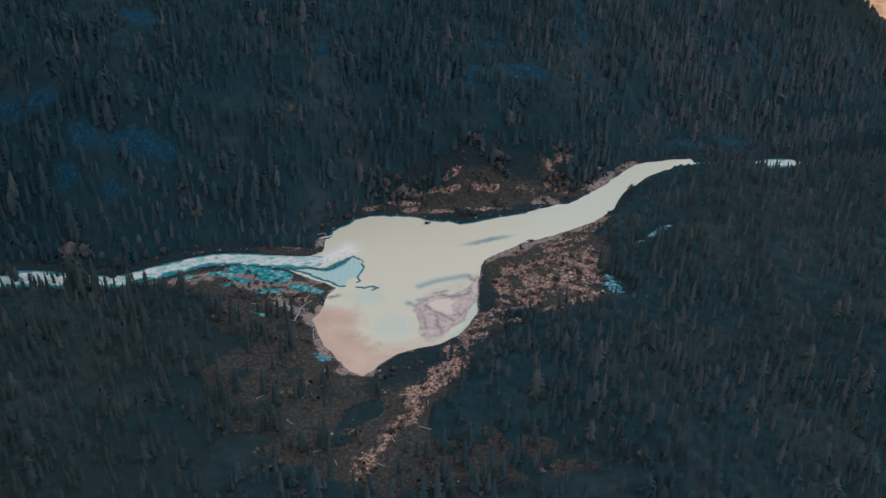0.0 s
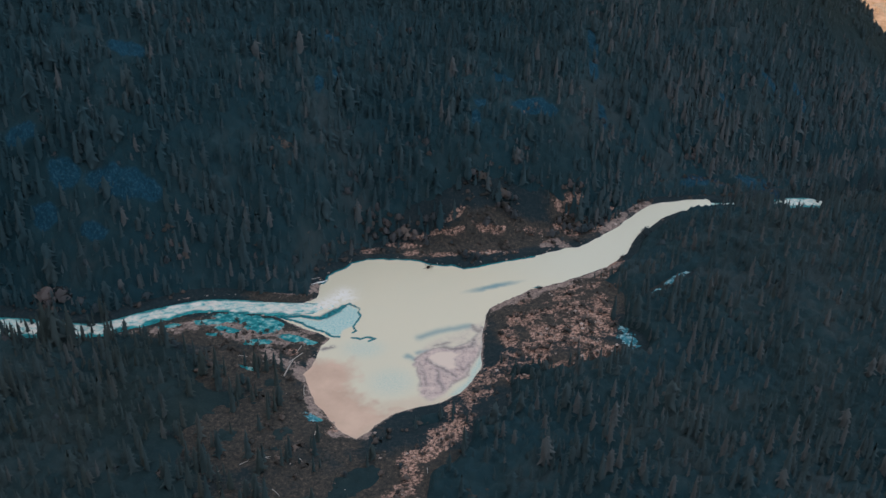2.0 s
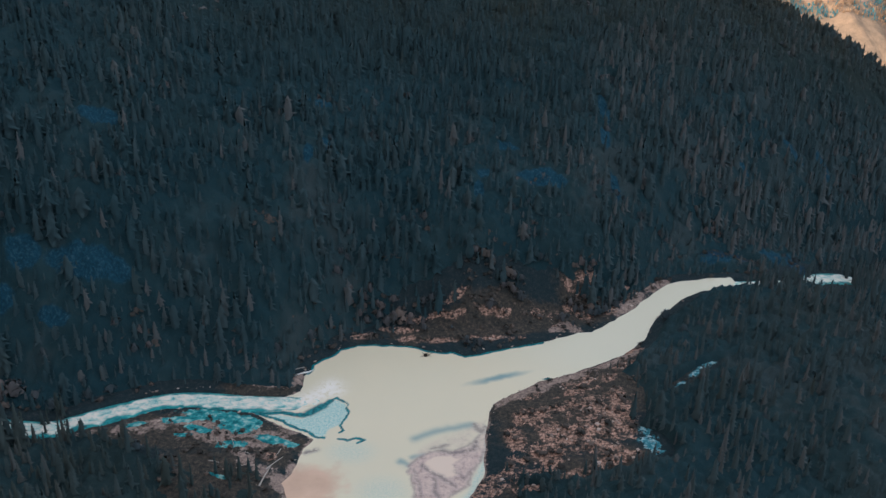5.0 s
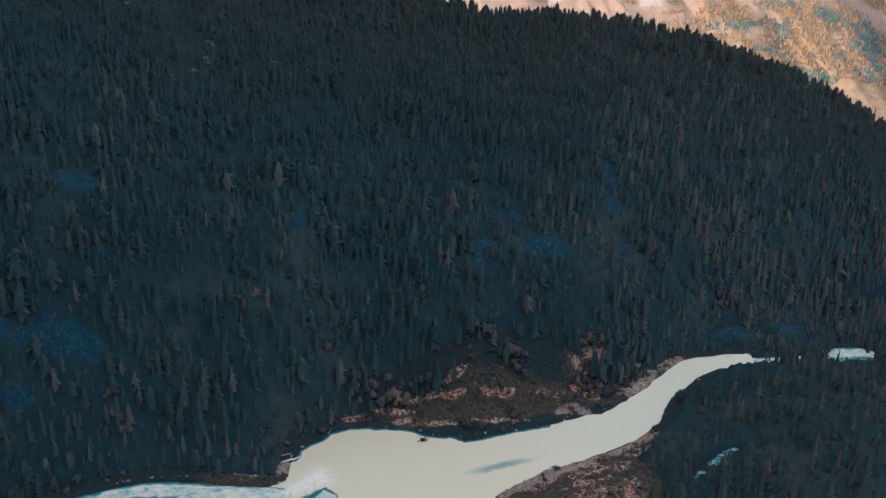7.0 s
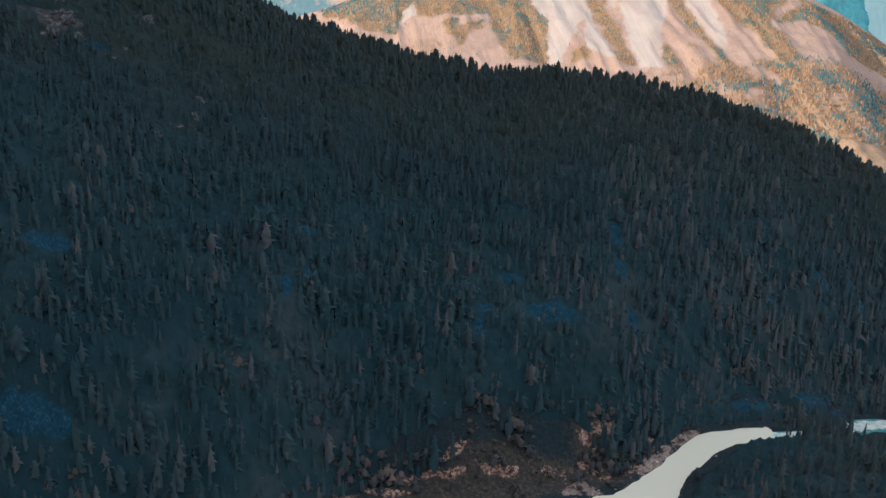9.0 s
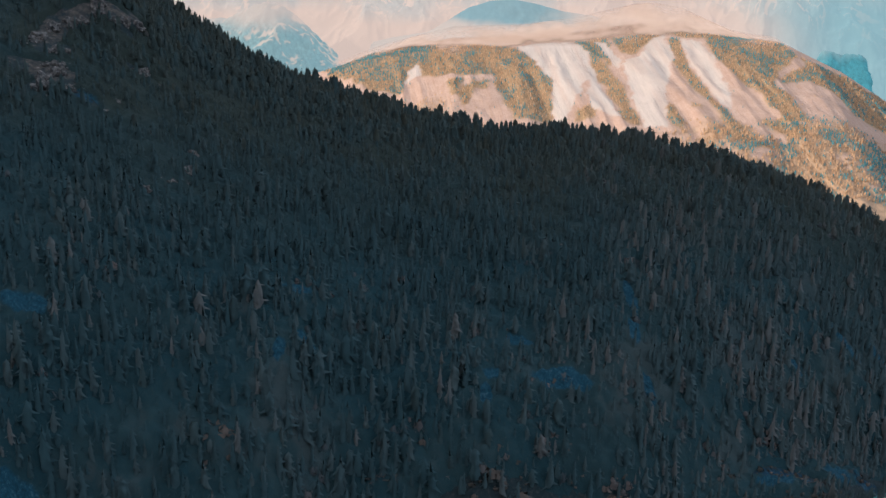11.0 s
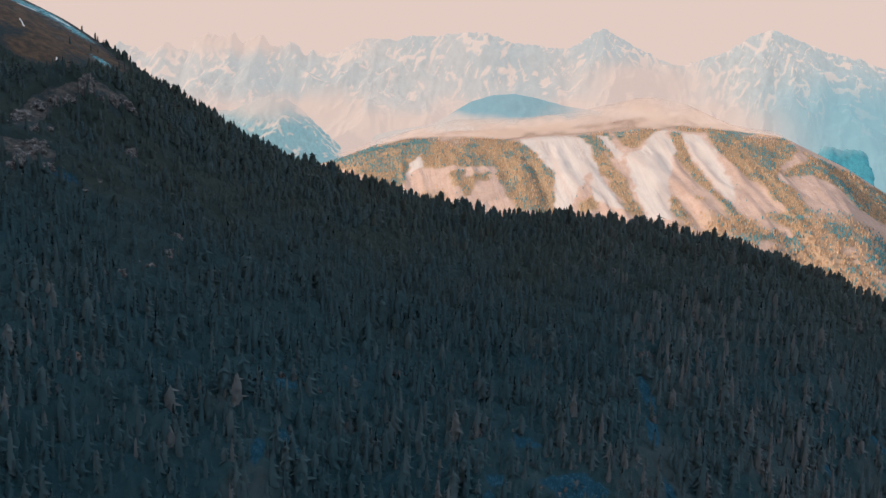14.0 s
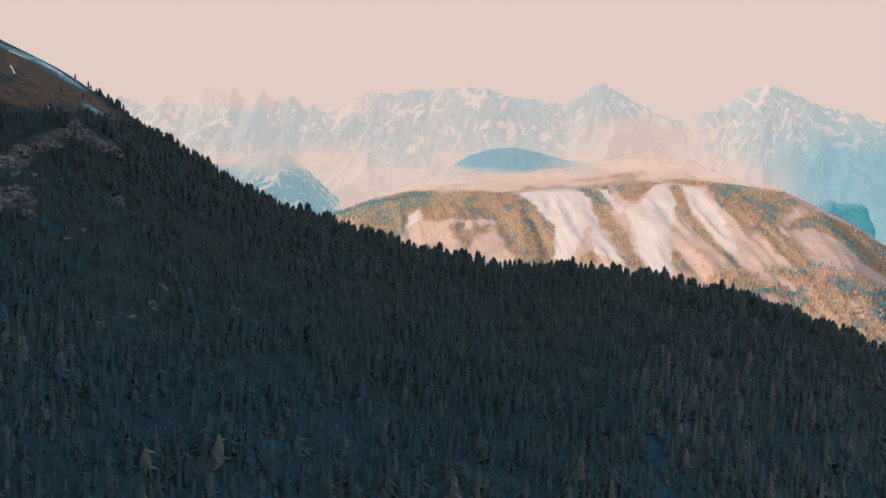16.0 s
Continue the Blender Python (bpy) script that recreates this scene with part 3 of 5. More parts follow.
sandy = 1 - smooth(-1.0, 0.8, polygon_distance(X + 0.3 * wob, Y + 0.3 * wob, [(-1, 462), (4, 467), (13, 468), (17, 465), (13, 461), (15, 453), (9, 451), (3, 456)]))
lake = mesh_object("lake", np.stack([X, Y, 0 * X], -1), F, LAKE, [("pale", smooth(20, 130, X + Y - 540)), ("silt", silt), ("clear", clear), ("deep", deep), ("edge", edge), ("bar", bar), ("vein", vein), ("sandy", sandy), ("foam", foam)])
tagged(lake, "milky pale glacial lake water with silt flats", "lake", kind="structure")


def stream(name, pts, label, span, step=1.3):
    """A winding strip of broken white water."""
    P = np.array(pts, float)
    seg = np.concatenate([[0], np.cumsum(np.hypot(*np.diff(P[:, :2], axis=0).T))])
    n = int(min(seg[-1], span) / step)
    s = np.linspace(0, min(seg[-1], span), n)
    c = [np.interp(s, seg, P[:, k]) for k in range(4)]
    for _ in range(60):
        c = [np.concatenate([v[:1], (v[:-2] + 2 * v[1:-1] + v[2:]) / 4, v[-1:]]) for v in c]
    tx, ty = np.gradient(c[0]), np.gradient(c[1])
    tl = np.hypot(tx, ty)
    m = 19
    w = np.linspace(-1, 1, m)[None, :]
    x = c[0][:, None] - (ty / tl)[:, None] * w * (c[2][:, None] + 1)
    y = c[1][:, None] + (tx / tl)[:, None] * w * (c[2][:, None] + 1)
    hump = fbm(x / 4, y / 4, 91, 4) * 1.6 + fbm(x / 10, y / 10, 95) * 1.2
    z = c[3][:, None] + 0.15 + hump * (1 - w * w) * 0.8 - 1.3 * np.abs(w) ** 7
    foam = np.clip(1.08 - np.abs(w) ** 1.8 * 1.5 + 1.5 * fbm(x / 9, y / 9, 97) - 0.18 * smooth(-150, -185, x), 0, 1)
    idx = np.arange(n * m).reshape(n, m)
    F = np.stack([idx[:-1, :-1], idx[1:, :-1], idx[1:, 1:], idx[:-1, 1:]], -1).reshape(-1, 4)
    ob = mesh_object(name, np.stack([x, y, z], -1).reshape(-1, 3), F, RAPIDS, [("foam", foam.ravel())])
    return tagged(ob, label, "river", kind="structure")


stream("river", UPPER, "foaming turquoise rapids running into the lake", 330)
stream("river", LOWER, "white rapids falling into a wooded gorge", 330)

# ---- trees ----


def conifer(seed, rings=5, sides=5, sprays=18, girth=0.17, round_=False):
    """Crown (triangles) and trunk of a conifer of height 1: a slim uneven core with drooping boughs."""
    r = np.random.RandomState(seed)
    lift = 0.03 + 0.05 * r.rand()
    lean = r.normal(0, 0.015, 2)

    def reach(f):
        if round_:
            return girth * min(1.0, 0.6 + 2.2 * f) * math.sqrt(max(0.0, 1 - f ** 2.4))
        return girth * (1 - f) ** 0.8

    V, T = [], []
    for k in range(rings):
        f = k / rings
        for j in range(sides):
            a = 2 * math.pi * (j + 0.5 * (k % 2) + 0.5 * (r.rand() - 0.5)) / sides
            L = reach(f) * (0.30 + 0.35 * r.rand()) + 0.004
            V.append((L * math.cos(a) + lean[0] * f, L * math.sin(a) + lean[1] * f, max(0.0, lift + (1 - lift) * f + (r.rand() - 0.6) * 0.8 / rings)))
    V.append((lean[0], lean[1], 1.0))
    for k in range(rings - 1):
        for j in range(sides):
            a, b = k * sides + j, k * sides + (j + 1) % sides
            c, d = a + sides, b + sides
            T += [(a, b, d), (a, d, c)] if k % 2 else [(a, b, c), (b, d, c)]
    T += [((rings - 1) * sides + j, (rings - 1) * sides + (j + 1) % sides, len(V) - 1) for j in range(sides)]
    for k in range(sprays):
        f = ((k + r.rand()) / sprays) ** 0.85 * 0.93
        a, L = 2.4 * k + r.rand(), reach(f) * (0.70 + 0.62 * r.rand()) + 0.010
        w, z = 0.27 * L + 0.007, lift + (1 - lift) * f
        ca, sa, b = math.cos(a), math.sin(a), len(V)
        V += [(0.12 * ca * L - sa * w, 0.12 * sa * L + ca * w, z + 0.03), (0.12 * ca * L + sa * w, 0.12 * sa * L - ca * w, z - 0.01 * r.rand()), (ca * L, sa * L, max(0.0, z - 0.45 * L * (0.5 + r.rand())))]
        T += [(b, b + 1, b + 2)]
    TV, TT = [], []
    for h, q in ((-0.06, 0.016), (0.5, 0.006)):
        TV += [(q * math.cos(2 * math.pi * i / 3), q * math.sin(2 * math.pi * i / 3), h) for i in range(3)]
    for i in range(3):
        j = (i + 1) % 3
        TT += [(i, j, 3 + j), (i, 3 + j, 3 + i)]
    return (np.array(V), wound(np.array(V), np.array(T))), (np.array(TV), np.array(TT))


def shrub(seed, leaves=46, leaf=0.13, heart=0.8):
    """A twiggy round bush of height 1, triangles."""
    r = np.random.RandomState(seed)
    V, T = [], []
    for _ in range(leaves):
        p = r.normal(0, 1, 3)
        p = p / np.linalg.norm(p) * (0.22 + 0.42 * r.rand(), 0.22 + 0.42 * r.rand(), 0.5 * r.rand() + 0.1)
        p[2] = abs(p[2]) + 0.35
        b = len(V)
        V += [tuple(p + r.normal(0, leaf, 3)) for _ in range(3)]
        T += [(b, b + 1, b + 2)]
    for k in range(4):
        a = r.rand() * 6.3
        b = len(V)
        V += [(0.03, 0, -0.15), (-0.03, 0, -0.15), (0.35 * math.cos(a), 0.35 * math.sin(a), 0.7)]
        T += [(b, b + 1, b + 2)]
    # the closed heart of the bush behind its outer twigs
    b = len(V)
    for j, (d, h) in enumerate(((0.34, 0.22), (0.46, 0.48), (0.28, 0.74))):
        V += [(heart * d * math.cos(a) * (0.6 + 0.8 * r.rand()), heart * d * math.sin(a) * (0.6 + 0.8 * r.rand()), h + 0.1 * r.normal()) for a in np.arange(6) * math.pi / 3 + 0.5 * j]
    V += [(0, 0, 0.82)]
    for k in range(6):
        q = (k + 1) % 6
        for j in (0, 6):
            T += [(b + j + k, b + j + q, b + j + 6 + k), (b + j + q, b + j + 6 + q, b + j + 6 + k)]
        T += [(b + 12 + k, b + 12 + q, b + 18)]
    return np.array(V), wound(np.array(V), np.array(T))


def planted(name, kinds, which, pos, height, wide, tint, material, seed, warm=None, flat=True):
    """Many plants in one mesh."""
    r = np.random.RandomState(seed)
    turn = r.rand(len(pos)) * 2 * math.pi
    warm = np.zeros(len(pos)) if warm is None else warm
    VS, TS, AS, WS, NS, base = [], [], [], [], [], 0
    for k, (V, T) in enumerate(kinds):
        sel = np.nonzero(which == k)[0]
        if not len(sel):
            continue
        c, s = np.cos(turn[sel])[:, None], np.sin(turn[sel])[:, None]
        h, w = height[sel][:, None], (height[sel] * wide[sel])[:, None]
        x = (V[None, :, 0] * c - V[None, :, 1] * s) * w + pos[sel, 0][:, None]
        y = (V[None, :, 0] * s + V[None, :, 1] * c) * w + pos[sel, 1][:, None]
        z = V[None, :, 2] * h + pos[sel, 2][:, None]
        VS.append(np.stack([x, y, z], -1).reshape(-1, 3))
        TS.append((T[None] + (np.arange(len(sel)) * len(V))[:, None, None]).reshape(-1, 3) + base)
        AS.append(np.repeat(tint[sel], len(V)))
        WS.append(np.repeat(warm[sel], len(V)))
        if not flat:
            N = crown_normals(V)
            NS.append(np.stack([N[None, :, 0] * c - N[None, :, 1] * s, N[None, :, 0] * s + N[None, :, 1] * c, N[None, :, 2] + 0 * c], -1).reshape(-1, 3))
        base += len(sel) * len(V)
    return mesh_object(name, np.concatenate(VS), np.concatenate(TS), material, [("tint", np.concatenate(AS)), ("warm", np.concatenate(WS))], flat=flat, normals=None if flat else np.concatenate(NS))


KINDS = [conifer(k, 5, 5, 22, 0.125 + 0.012 * k) for k in range(6)] + [conifer(20 + k, 5, 5, 24, 0.15 + 0.02 * k, True) for k in range(3)]
KINDS += [conifer(30 + k, 4, 4, 15, 0.135 + 0.012 * k) for k in range(6)] + [conifer(40 + k, 4, 4, 15, 0.16 + 0.02 * k, True) for k in range(3)]     # plainer, for the far half
CROWNS, TRUNKS = [a for a, b in KINDS], [b for a, b in KINDS]
SHRUBS = [shrub(40 + k, 28, 0.16) for k in range(4)]


def scatter(x0, x1, y0, y1, gap, seed):
    r = np.random.RandomState(seed)
    gx, gy = np.meshgrid(np.arange(x0, x1, gap), np.arange(y0, y1, gap))
    x, y = gx.ravel() + (r.rand(gx.size) - 0.5) * gap * 1.1, gy.ravel() + (r.rand(gx.size) - 0.5) * gap * 1.1
    return x, y, r


def water_distance(x, y):
    return np.minimum(np.minimum(polygon_distance(x, y, SHORE), chain_distance(x, y, UPPER)[0]), chain_distance(x, y, LOWER)[0])


# open ground without trees
OPEN = [(-460, 1290, 60, 44, -15), (-405, 1262, 34, 26, -35), (-356, 1202, 12, 8, -30), (-400, 1150, 40, 30, 20), (-440, 1225, 40, 40, 0), (88, 458, 22, 10, 10), (-140, 478, 34, 8, -10), (-312, 940, 7, 34, 15), (-300, 974, 14, 7, 35), (-274, 994, 16, 6, -25), (-297, 923, 9, 6, 20), (-280, 856, 8, 32, -15), (-258, 858, 14, 7, 0), (-303, 984, 20, 6, 55), (-276, 1006, 22, 6, -12), (-288, 872, 24, 9, 0), (-296, 925, 8, 18, 0), (-245, 958, 12, 6, 0), (141, 828, 4, 9, 0), (-312, 950, 9, 34, 0), (-290, 882, 26, 9, 10), (-266, 1016, 16, 5, -30), (75, 510, 42, 36, 20), (66, 478, 40, 26, 0), (55, 545, 60, 22, 24), (-98, 478, 60, 22, -5), (25, 430, 18, 22, 30), (2, 386, 20, 14, 40), (-12, 355, 10, 22, -20), (-28, 328, 8, 16, 0), (-60, 420, 14, 20, 20),
        (-30, 392, 20, 10, 20), (60, 590, 60, 17, 14), (113, 469, 9, 13, 30), (150, 530, 22, 5, 40), (-294, 996, 14, 7, 45), (215, 700, 24, 8, 20), (300, 705, 72, 16, 66.6)]
THIN = [(-104, 446, 36, 26, 0), (-84, 434, 20, 24, 0), (55, 602, 75, 15, 14), (-70, 380, 70, 75, 30), (40, 600, 110, 26, 12), (0, 325, 110, 34, 0)]

x, y, r = scatter(-560, 620, 285, 1330, 5.3, 3)
bank = BANK(x)[0]
cy, cz = CREST(x)
wd = water_distance(x, y)
dens = 0.97 + 0.1 * (y > bank) * (y < bank + 160) - 0.02 * (y < bank) - 0.3 * smooth(0.08, 0.24, fbm(x / 22, y / 22, 53)) - 0.4 * smooth(0.1, 0.3, fbm(x / 45, y / 45, 51)) - 1.1 * np.minimum(1, 2.2 * blob(x, y, OPEN)) - 0.6 * blob(x, y, THIN) - 0.95 * np.minimum(1, 1.8 * blob(x, y, SHADED_SNOW))
dens = np.where(wd < 3 + 3 * (y > bank), 0, dens)
dens = np.where((wd < 12) & (y < bank) & (x > -178) & (x < 202), 0, dens)
dens = dens + 0.6 * (wd < 24) * (y < bank) * ((x > 212) | (x < -182)) * (1 - np.minimum(1, 3 * blob(x, y, OPEN[-1:])))
dens = np.where((y > bank) & (y > cy + 45), 0, dens)
dens = dens - 0.85 * np.minimum(1, 1.6 * blob(x, y, BROWN))
ok = r.rand(len(x)) < dens
# outside the fan that is ever seen nothing needs to grow
ok &= np.abs(x) < 60 + 0.62 * y
x, y = x[ok], y[ok]
z = land(x, y)
wd = wd[ok]
n = len(x)
bank, foot, level = BANK(x)
farside = y > bank
cy, cz = CREST(x)
height = 7.5 + 12.5 * r.rand(n) ** 1.5
height = np.where(~farside & (wd < 40) & (x > 40) & (x < 215), np.minimum(height, 2.5 + 0.30 * wd), height)
height *= 1 - 0.4 * smooth(-260, -340, x) * smooth(1050, 1130, y)
height *= 1 + 0.22 * farside * smooth(0.6, 0.9, (y - foot) / (cy - foot))
height *= 1 + 0.9 * blob(x, y, [(-206, 466, 20, 14, 0)])
height *= (1 - 0.35 * farside * (1 - smooth(6, 30, wd))) * np.where(farside, 1.0 - 0.30 * smooth(0.25, 0.8, (y - foot) / (cy - foot)), 0.92) * (0.84 + 0.9 * (fbm(x / 30, y / 30, 73) + 0.2) + 0.8 * farside * smooth(0.5, 0.9, (y - foot) / (cy - foot)) * fbm(x / 11, y / 11, 74))
wide = (0.9 + 0.6 * r.rand(n)) * (1 + farside * (0.24 + 0.2 * smooth(0.4, 0.9, (y - foot) / (cy - foot))))
tint = np.clip(0.05 + r.rand(n) ** 4 * 0.95 + 1.0 * fbm(x / 50, y / 50, 71) + 0.7 * fbm(x / 18, y / 18, 79) - 0.45 * farside * smooth(0.12, 0.6, (y - foot) / (cy - foot)) * (1 - 0.6 * smooth(0, 150, x)) + 0.16 * (1 - smooth(10, 90, wd)) * farside + 0.48 * smooth(20, 200, x) * farside + 0.15 * smooth(0, 60, x) * ~farside - 0.12 * smooth(-60, -160, x) * farside + 0.22 * (~farside), 0, 1)
warm = np.clip(farside * smooth(0.15, 0.9, (y - foot) / (cy - foot)) * (0.85 + 1.2 * fbm(x / 40, y / 40, 75)) + 0.3 * (r.rand(n) < 0.06) + (0.3 + 0.4 * smooth(10, -40, x)) * (~farside), 0, 1) * (0.4 + 0.6 * r.rand(n))
which = np.where(r.rand(n) < 0.15 + 0.6 * farside * smooth(0.4, 0.8, (y - foot) / (cy - foot)), 6 + r.randint(0, 3, n), r.randint(0, 6, n)) + 9 * (y > 540)
pos = np.stack([x, y, z - 0.3], -1)
# the stretch of the near bank below the first position: single trees
single = (~farside) & (y < 372) & (np.abs(x - 60) < 150)
pick = np.nonzero(single)[0][:280]
single[:] = False
single[pick] = True
rest = ~single
forest = planted("conifer_forest", CROWNS, which[rest], pos[rest], height[rest], wide[rest], tint[rest], SPRUCE, 5, warm[rest], False)
tagged(forest, "dark dense spruce forest covering the valley slopes", "forest", kind="stuff")
near = rest & (y < 600)
trunks = planted("forest_trunks", TRUNKS, which[near], pos[near], height[near], wide[near], tint[near], BARK, 5)
tagged(trunks, "dark bark trunks under the spruce forest", "trunks", kind="stuff")


# lower storey: added sheet of cones shuts gaps between trees, dark as their shade


def tree_tops(x, y, size, seed):
    """Cones standing close together, one in each cell of a jittered grid: height over the ground and a number for each cone."""
    best, number = np.full(x.shape, -9.0), np.zeros(x.shape)
    ix, iy = np.floor(x / size), np.floor(y / size)
    for di in (-1, 0, 1):
        for dj in (-1, 0, 1):
            a, b = ix + di, iy + dj
            px, py = (a + 0.1 + 0.8 * lattice(a, b, seed)) * size, (b + 0.1 + 0.8 * lattice(a, b, seed + 1)) * size
            h = size * (0.7 + 1.1 * lattice(a, b, seed + 2)) - 1.5 * np.hypot(x - px, y - py)
            number = np.where(h > best, lattice(a, b, seed + 3), number)
            best = np.maximum(best, h)
    return best, number


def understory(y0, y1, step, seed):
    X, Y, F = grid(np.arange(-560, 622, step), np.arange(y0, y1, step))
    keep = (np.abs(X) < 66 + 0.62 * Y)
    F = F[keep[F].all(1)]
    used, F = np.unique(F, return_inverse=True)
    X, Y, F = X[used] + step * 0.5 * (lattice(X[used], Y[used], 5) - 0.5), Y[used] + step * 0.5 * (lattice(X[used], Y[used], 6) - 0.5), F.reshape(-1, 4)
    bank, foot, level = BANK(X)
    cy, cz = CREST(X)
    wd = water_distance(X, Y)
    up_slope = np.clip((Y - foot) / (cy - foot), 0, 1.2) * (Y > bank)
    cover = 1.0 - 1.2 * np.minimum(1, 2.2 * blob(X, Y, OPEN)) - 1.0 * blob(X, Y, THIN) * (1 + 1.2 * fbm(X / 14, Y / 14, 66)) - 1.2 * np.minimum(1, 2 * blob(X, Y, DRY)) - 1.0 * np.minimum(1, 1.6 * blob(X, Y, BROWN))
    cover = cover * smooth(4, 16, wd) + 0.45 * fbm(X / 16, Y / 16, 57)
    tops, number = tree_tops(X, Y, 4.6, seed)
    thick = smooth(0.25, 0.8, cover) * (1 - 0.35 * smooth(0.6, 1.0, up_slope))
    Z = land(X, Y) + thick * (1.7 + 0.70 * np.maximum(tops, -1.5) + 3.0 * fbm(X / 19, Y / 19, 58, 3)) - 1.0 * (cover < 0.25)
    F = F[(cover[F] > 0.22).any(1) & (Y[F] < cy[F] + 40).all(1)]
    ob = mesh_object("understory_sheet", np.stack([X, Y, Z], -1), F, UNDER, [
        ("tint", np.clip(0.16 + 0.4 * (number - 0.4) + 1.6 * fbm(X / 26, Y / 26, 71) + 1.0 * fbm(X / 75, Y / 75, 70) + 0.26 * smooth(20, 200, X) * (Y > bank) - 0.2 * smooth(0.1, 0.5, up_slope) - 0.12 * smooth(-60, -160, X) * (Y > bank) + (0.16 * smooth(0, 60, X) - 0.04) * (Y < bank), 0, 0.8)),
        ("warm", np.clip(0.85 * smooth(0.12, 0.7, up_slope) + (0.15 + 0.35 * smooth(10, -40, X)) * (Y < bank) + 0.8 * fbm(X / 40, Y / 40, 75), 0, 0.9)), ("cold", blob(X, Y, SHADED_SNOW))])
    return tagged(ob, "dark undergrowth sheet filling the shaded gaps between spruces", "undergrowth", kind="stuff")


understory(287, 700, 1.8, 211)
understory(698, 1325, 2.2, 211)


def conifer_tree(k, shade):
    (cv, ct), (tv, tt) = KINDS[k]
    ob = new("conifer_tree")
    crown = mesh_object("crown", cv, ct, SPRUCE, [("tint", np.full(len(cv), shade))], normals=crown_normals(cv))
    trunk = mesh_object("trunk", tv, tt, BARK, [("tint", np.full(len(tv), shade))])
    crown.parent = trunk.parent = ob
    return tagged(ob, "dark green spruce standing on the near bank", "tree", "spruces on the near bank")


protos = {}
for i in pick:
    key = (int(which[i]), int(tint[i] * 4.99))
    h = float(height[i])
    m = Matrix.LocRotScale(pos[i], Euler((0, 0, float(r.rand() * 6.28))), (h * wide[i], h * wide[i], h))
    if key not in protos:
        protos[key] = conifer_tree(key[0], (key[1] + 0.5) / 5)
        protos[key].matrix_basis = m
    else:
        copy_thing(protos[key], Matrix.Identity(4)).matrix_basis = m

# ---- brown leafless shrubs along the water and low on the slope ----
x, y, r = scatter(-330, 360, 300, 760, 3.4, 13)
wd = water_distance(x, y)
bank = BANK(x)[0]
low = 1 - smooth(20, 110, wd)
dens = np.where(y > bank, 0.55 * low * smooth(-0.05, 0.2, fbm(x / 26, y / 26, 83)), 0.30 * smooth(-0.05, 0.25, fbm(x / 20, y / 20, 85)))
THICKET = [(66, 640, 10, 9, 0), (37, 622, 13, 10, 0), (49, 611, 9, 6, 0), (98, 618, 14, 8, 30), (95, 636, 12, 8, 20), (-13, 590, 18, 8, 0), (210, 722, 14, 8, 20), (270, 758, 16, 9, 30), (193, 729, 9, 5, 0),
           (-162, 538, 14, 8, 0), (-223, 500, 12, 7, 0), (58, 708, 12, 5, 0), (-84, 709, 10, 5, 0), (-71, 664, 9, 5, 0), (-164, 672, 13, 6, 0), (-38, 593, 20, 8, 0), (-20, 616, 10, 7, 0), (-100, 600, 16, 8, 0), (-110, 545, 16, 8, 0), (175, 690, 12, 8, 0), (28, 715, 8, 5, 20), (54, 707, 7, 4, 0), (-8, 644, 7, 7, 0), (0, 633, 6, 4, 0), (213, 725, 9, 7, 0), (172, 680, 10, 6, 0), (99, 638, 14, 7, 0), (62, 676, 16, 3, 30), (51, 606, 8, 4, 0), (-64, 715, 9, 5, 0), (-165, 695, 10, 6, 0), (-186, 762, 10, 6, 0), (148, 989, 9, 5, 0), (-85, 698, 8, 4, 0), (-169, 801, 9, 5, 0), (-2, 883, 9, 5, 0), (89, 840, 8, 6, 0), (26, 686, 7, 5, 0), (-25, 760, 9, 5, 0)]
thick = blob(x, y, THICKET)
dens = np.maximum(np.maximum(dens, 0.5 * blob(x, y, DRY)), 0.45 * thick) * (wd > 2.0)
ok = r.rand(len(x)) < dens
x, y = x[ok], y[ok]
n = len(x)
pos = np.stack([x, y, land(x, y) - 0.1], -1)
tall = (1.0 + 2.4 * r.rand(n) ** 2) * (1 + 1.1 * thick[ok])
bushes = planted("brown_shrubs", SHRUBS, r.randint(0, 4, n), pos, tall, 0.9 + 0.5 * r.rand(n), r.rand(n), SHRUB, 7, None, False)
tagged(bushes, "reddish brown leafless shrubs along the banks", "shrubs", kind="stuff")

# ---- bare grey broadleaf trees among the spruces, thickest low on the far slope ----
BIRCH = mat_crown("bare_broadleaf", (0.040, 0.062, 0.074), (0.066, 0.078, 0.088), (0.088, 0.090, 0.096), (0.155, 0.128, 0.124))
BROAD = [shrub(50 + k, 130, 0.06, 0.62) for k in range(5)]
x, y, r = scatter(-330, 420, 300, 1000, 5.2, 17)
bank, foot, level = BANK(x)
wd = water_distance(x, y)
s_ = (y - foot) / 600
dens = np.where(y > bank, 0.55 * smooth(-0.0, 0.18, fbm(x / 30, y / 30, 87)) * (1 - smooth(0.12, 0.5, s_)) * (0.3 + 0.7 * smooth(-20, 120, x)), 0.10 * smooth(0.0, 0.2, fbm(x / 30, y / 30, 89)))
dens = np.maximum(dens, 0.6 * blob(x, y, THICKET)) * (wd > 7) * (1 - np.minimum(1, 2 * blob(x, y, OPEN)) * (y < bank))
ok = r.rand(len(x)) < dens
x, y = x[ok], y[ok]
n = len(x)
broad = planted("bare_broadleaf_trees", BROAD, r.randint(0, 5, n), np.stack([x, y, land(x, y) - 0.3], -1), (3.5 + 5 * r.rand(n)) * (1 + 0.9 * blob(x, y, [(-223, 500, 9, 6, 0)])), 0.6 + 0.5 * r.rand(n), r.rand(n), BIRCH, 37, (0.4 + 0.6 * r.rand(n)) * blob(x, y, THICKET), False)
tagged(broad, "bare grey-brown broadleaf trees among the spruces", "trees", kind="stuff")

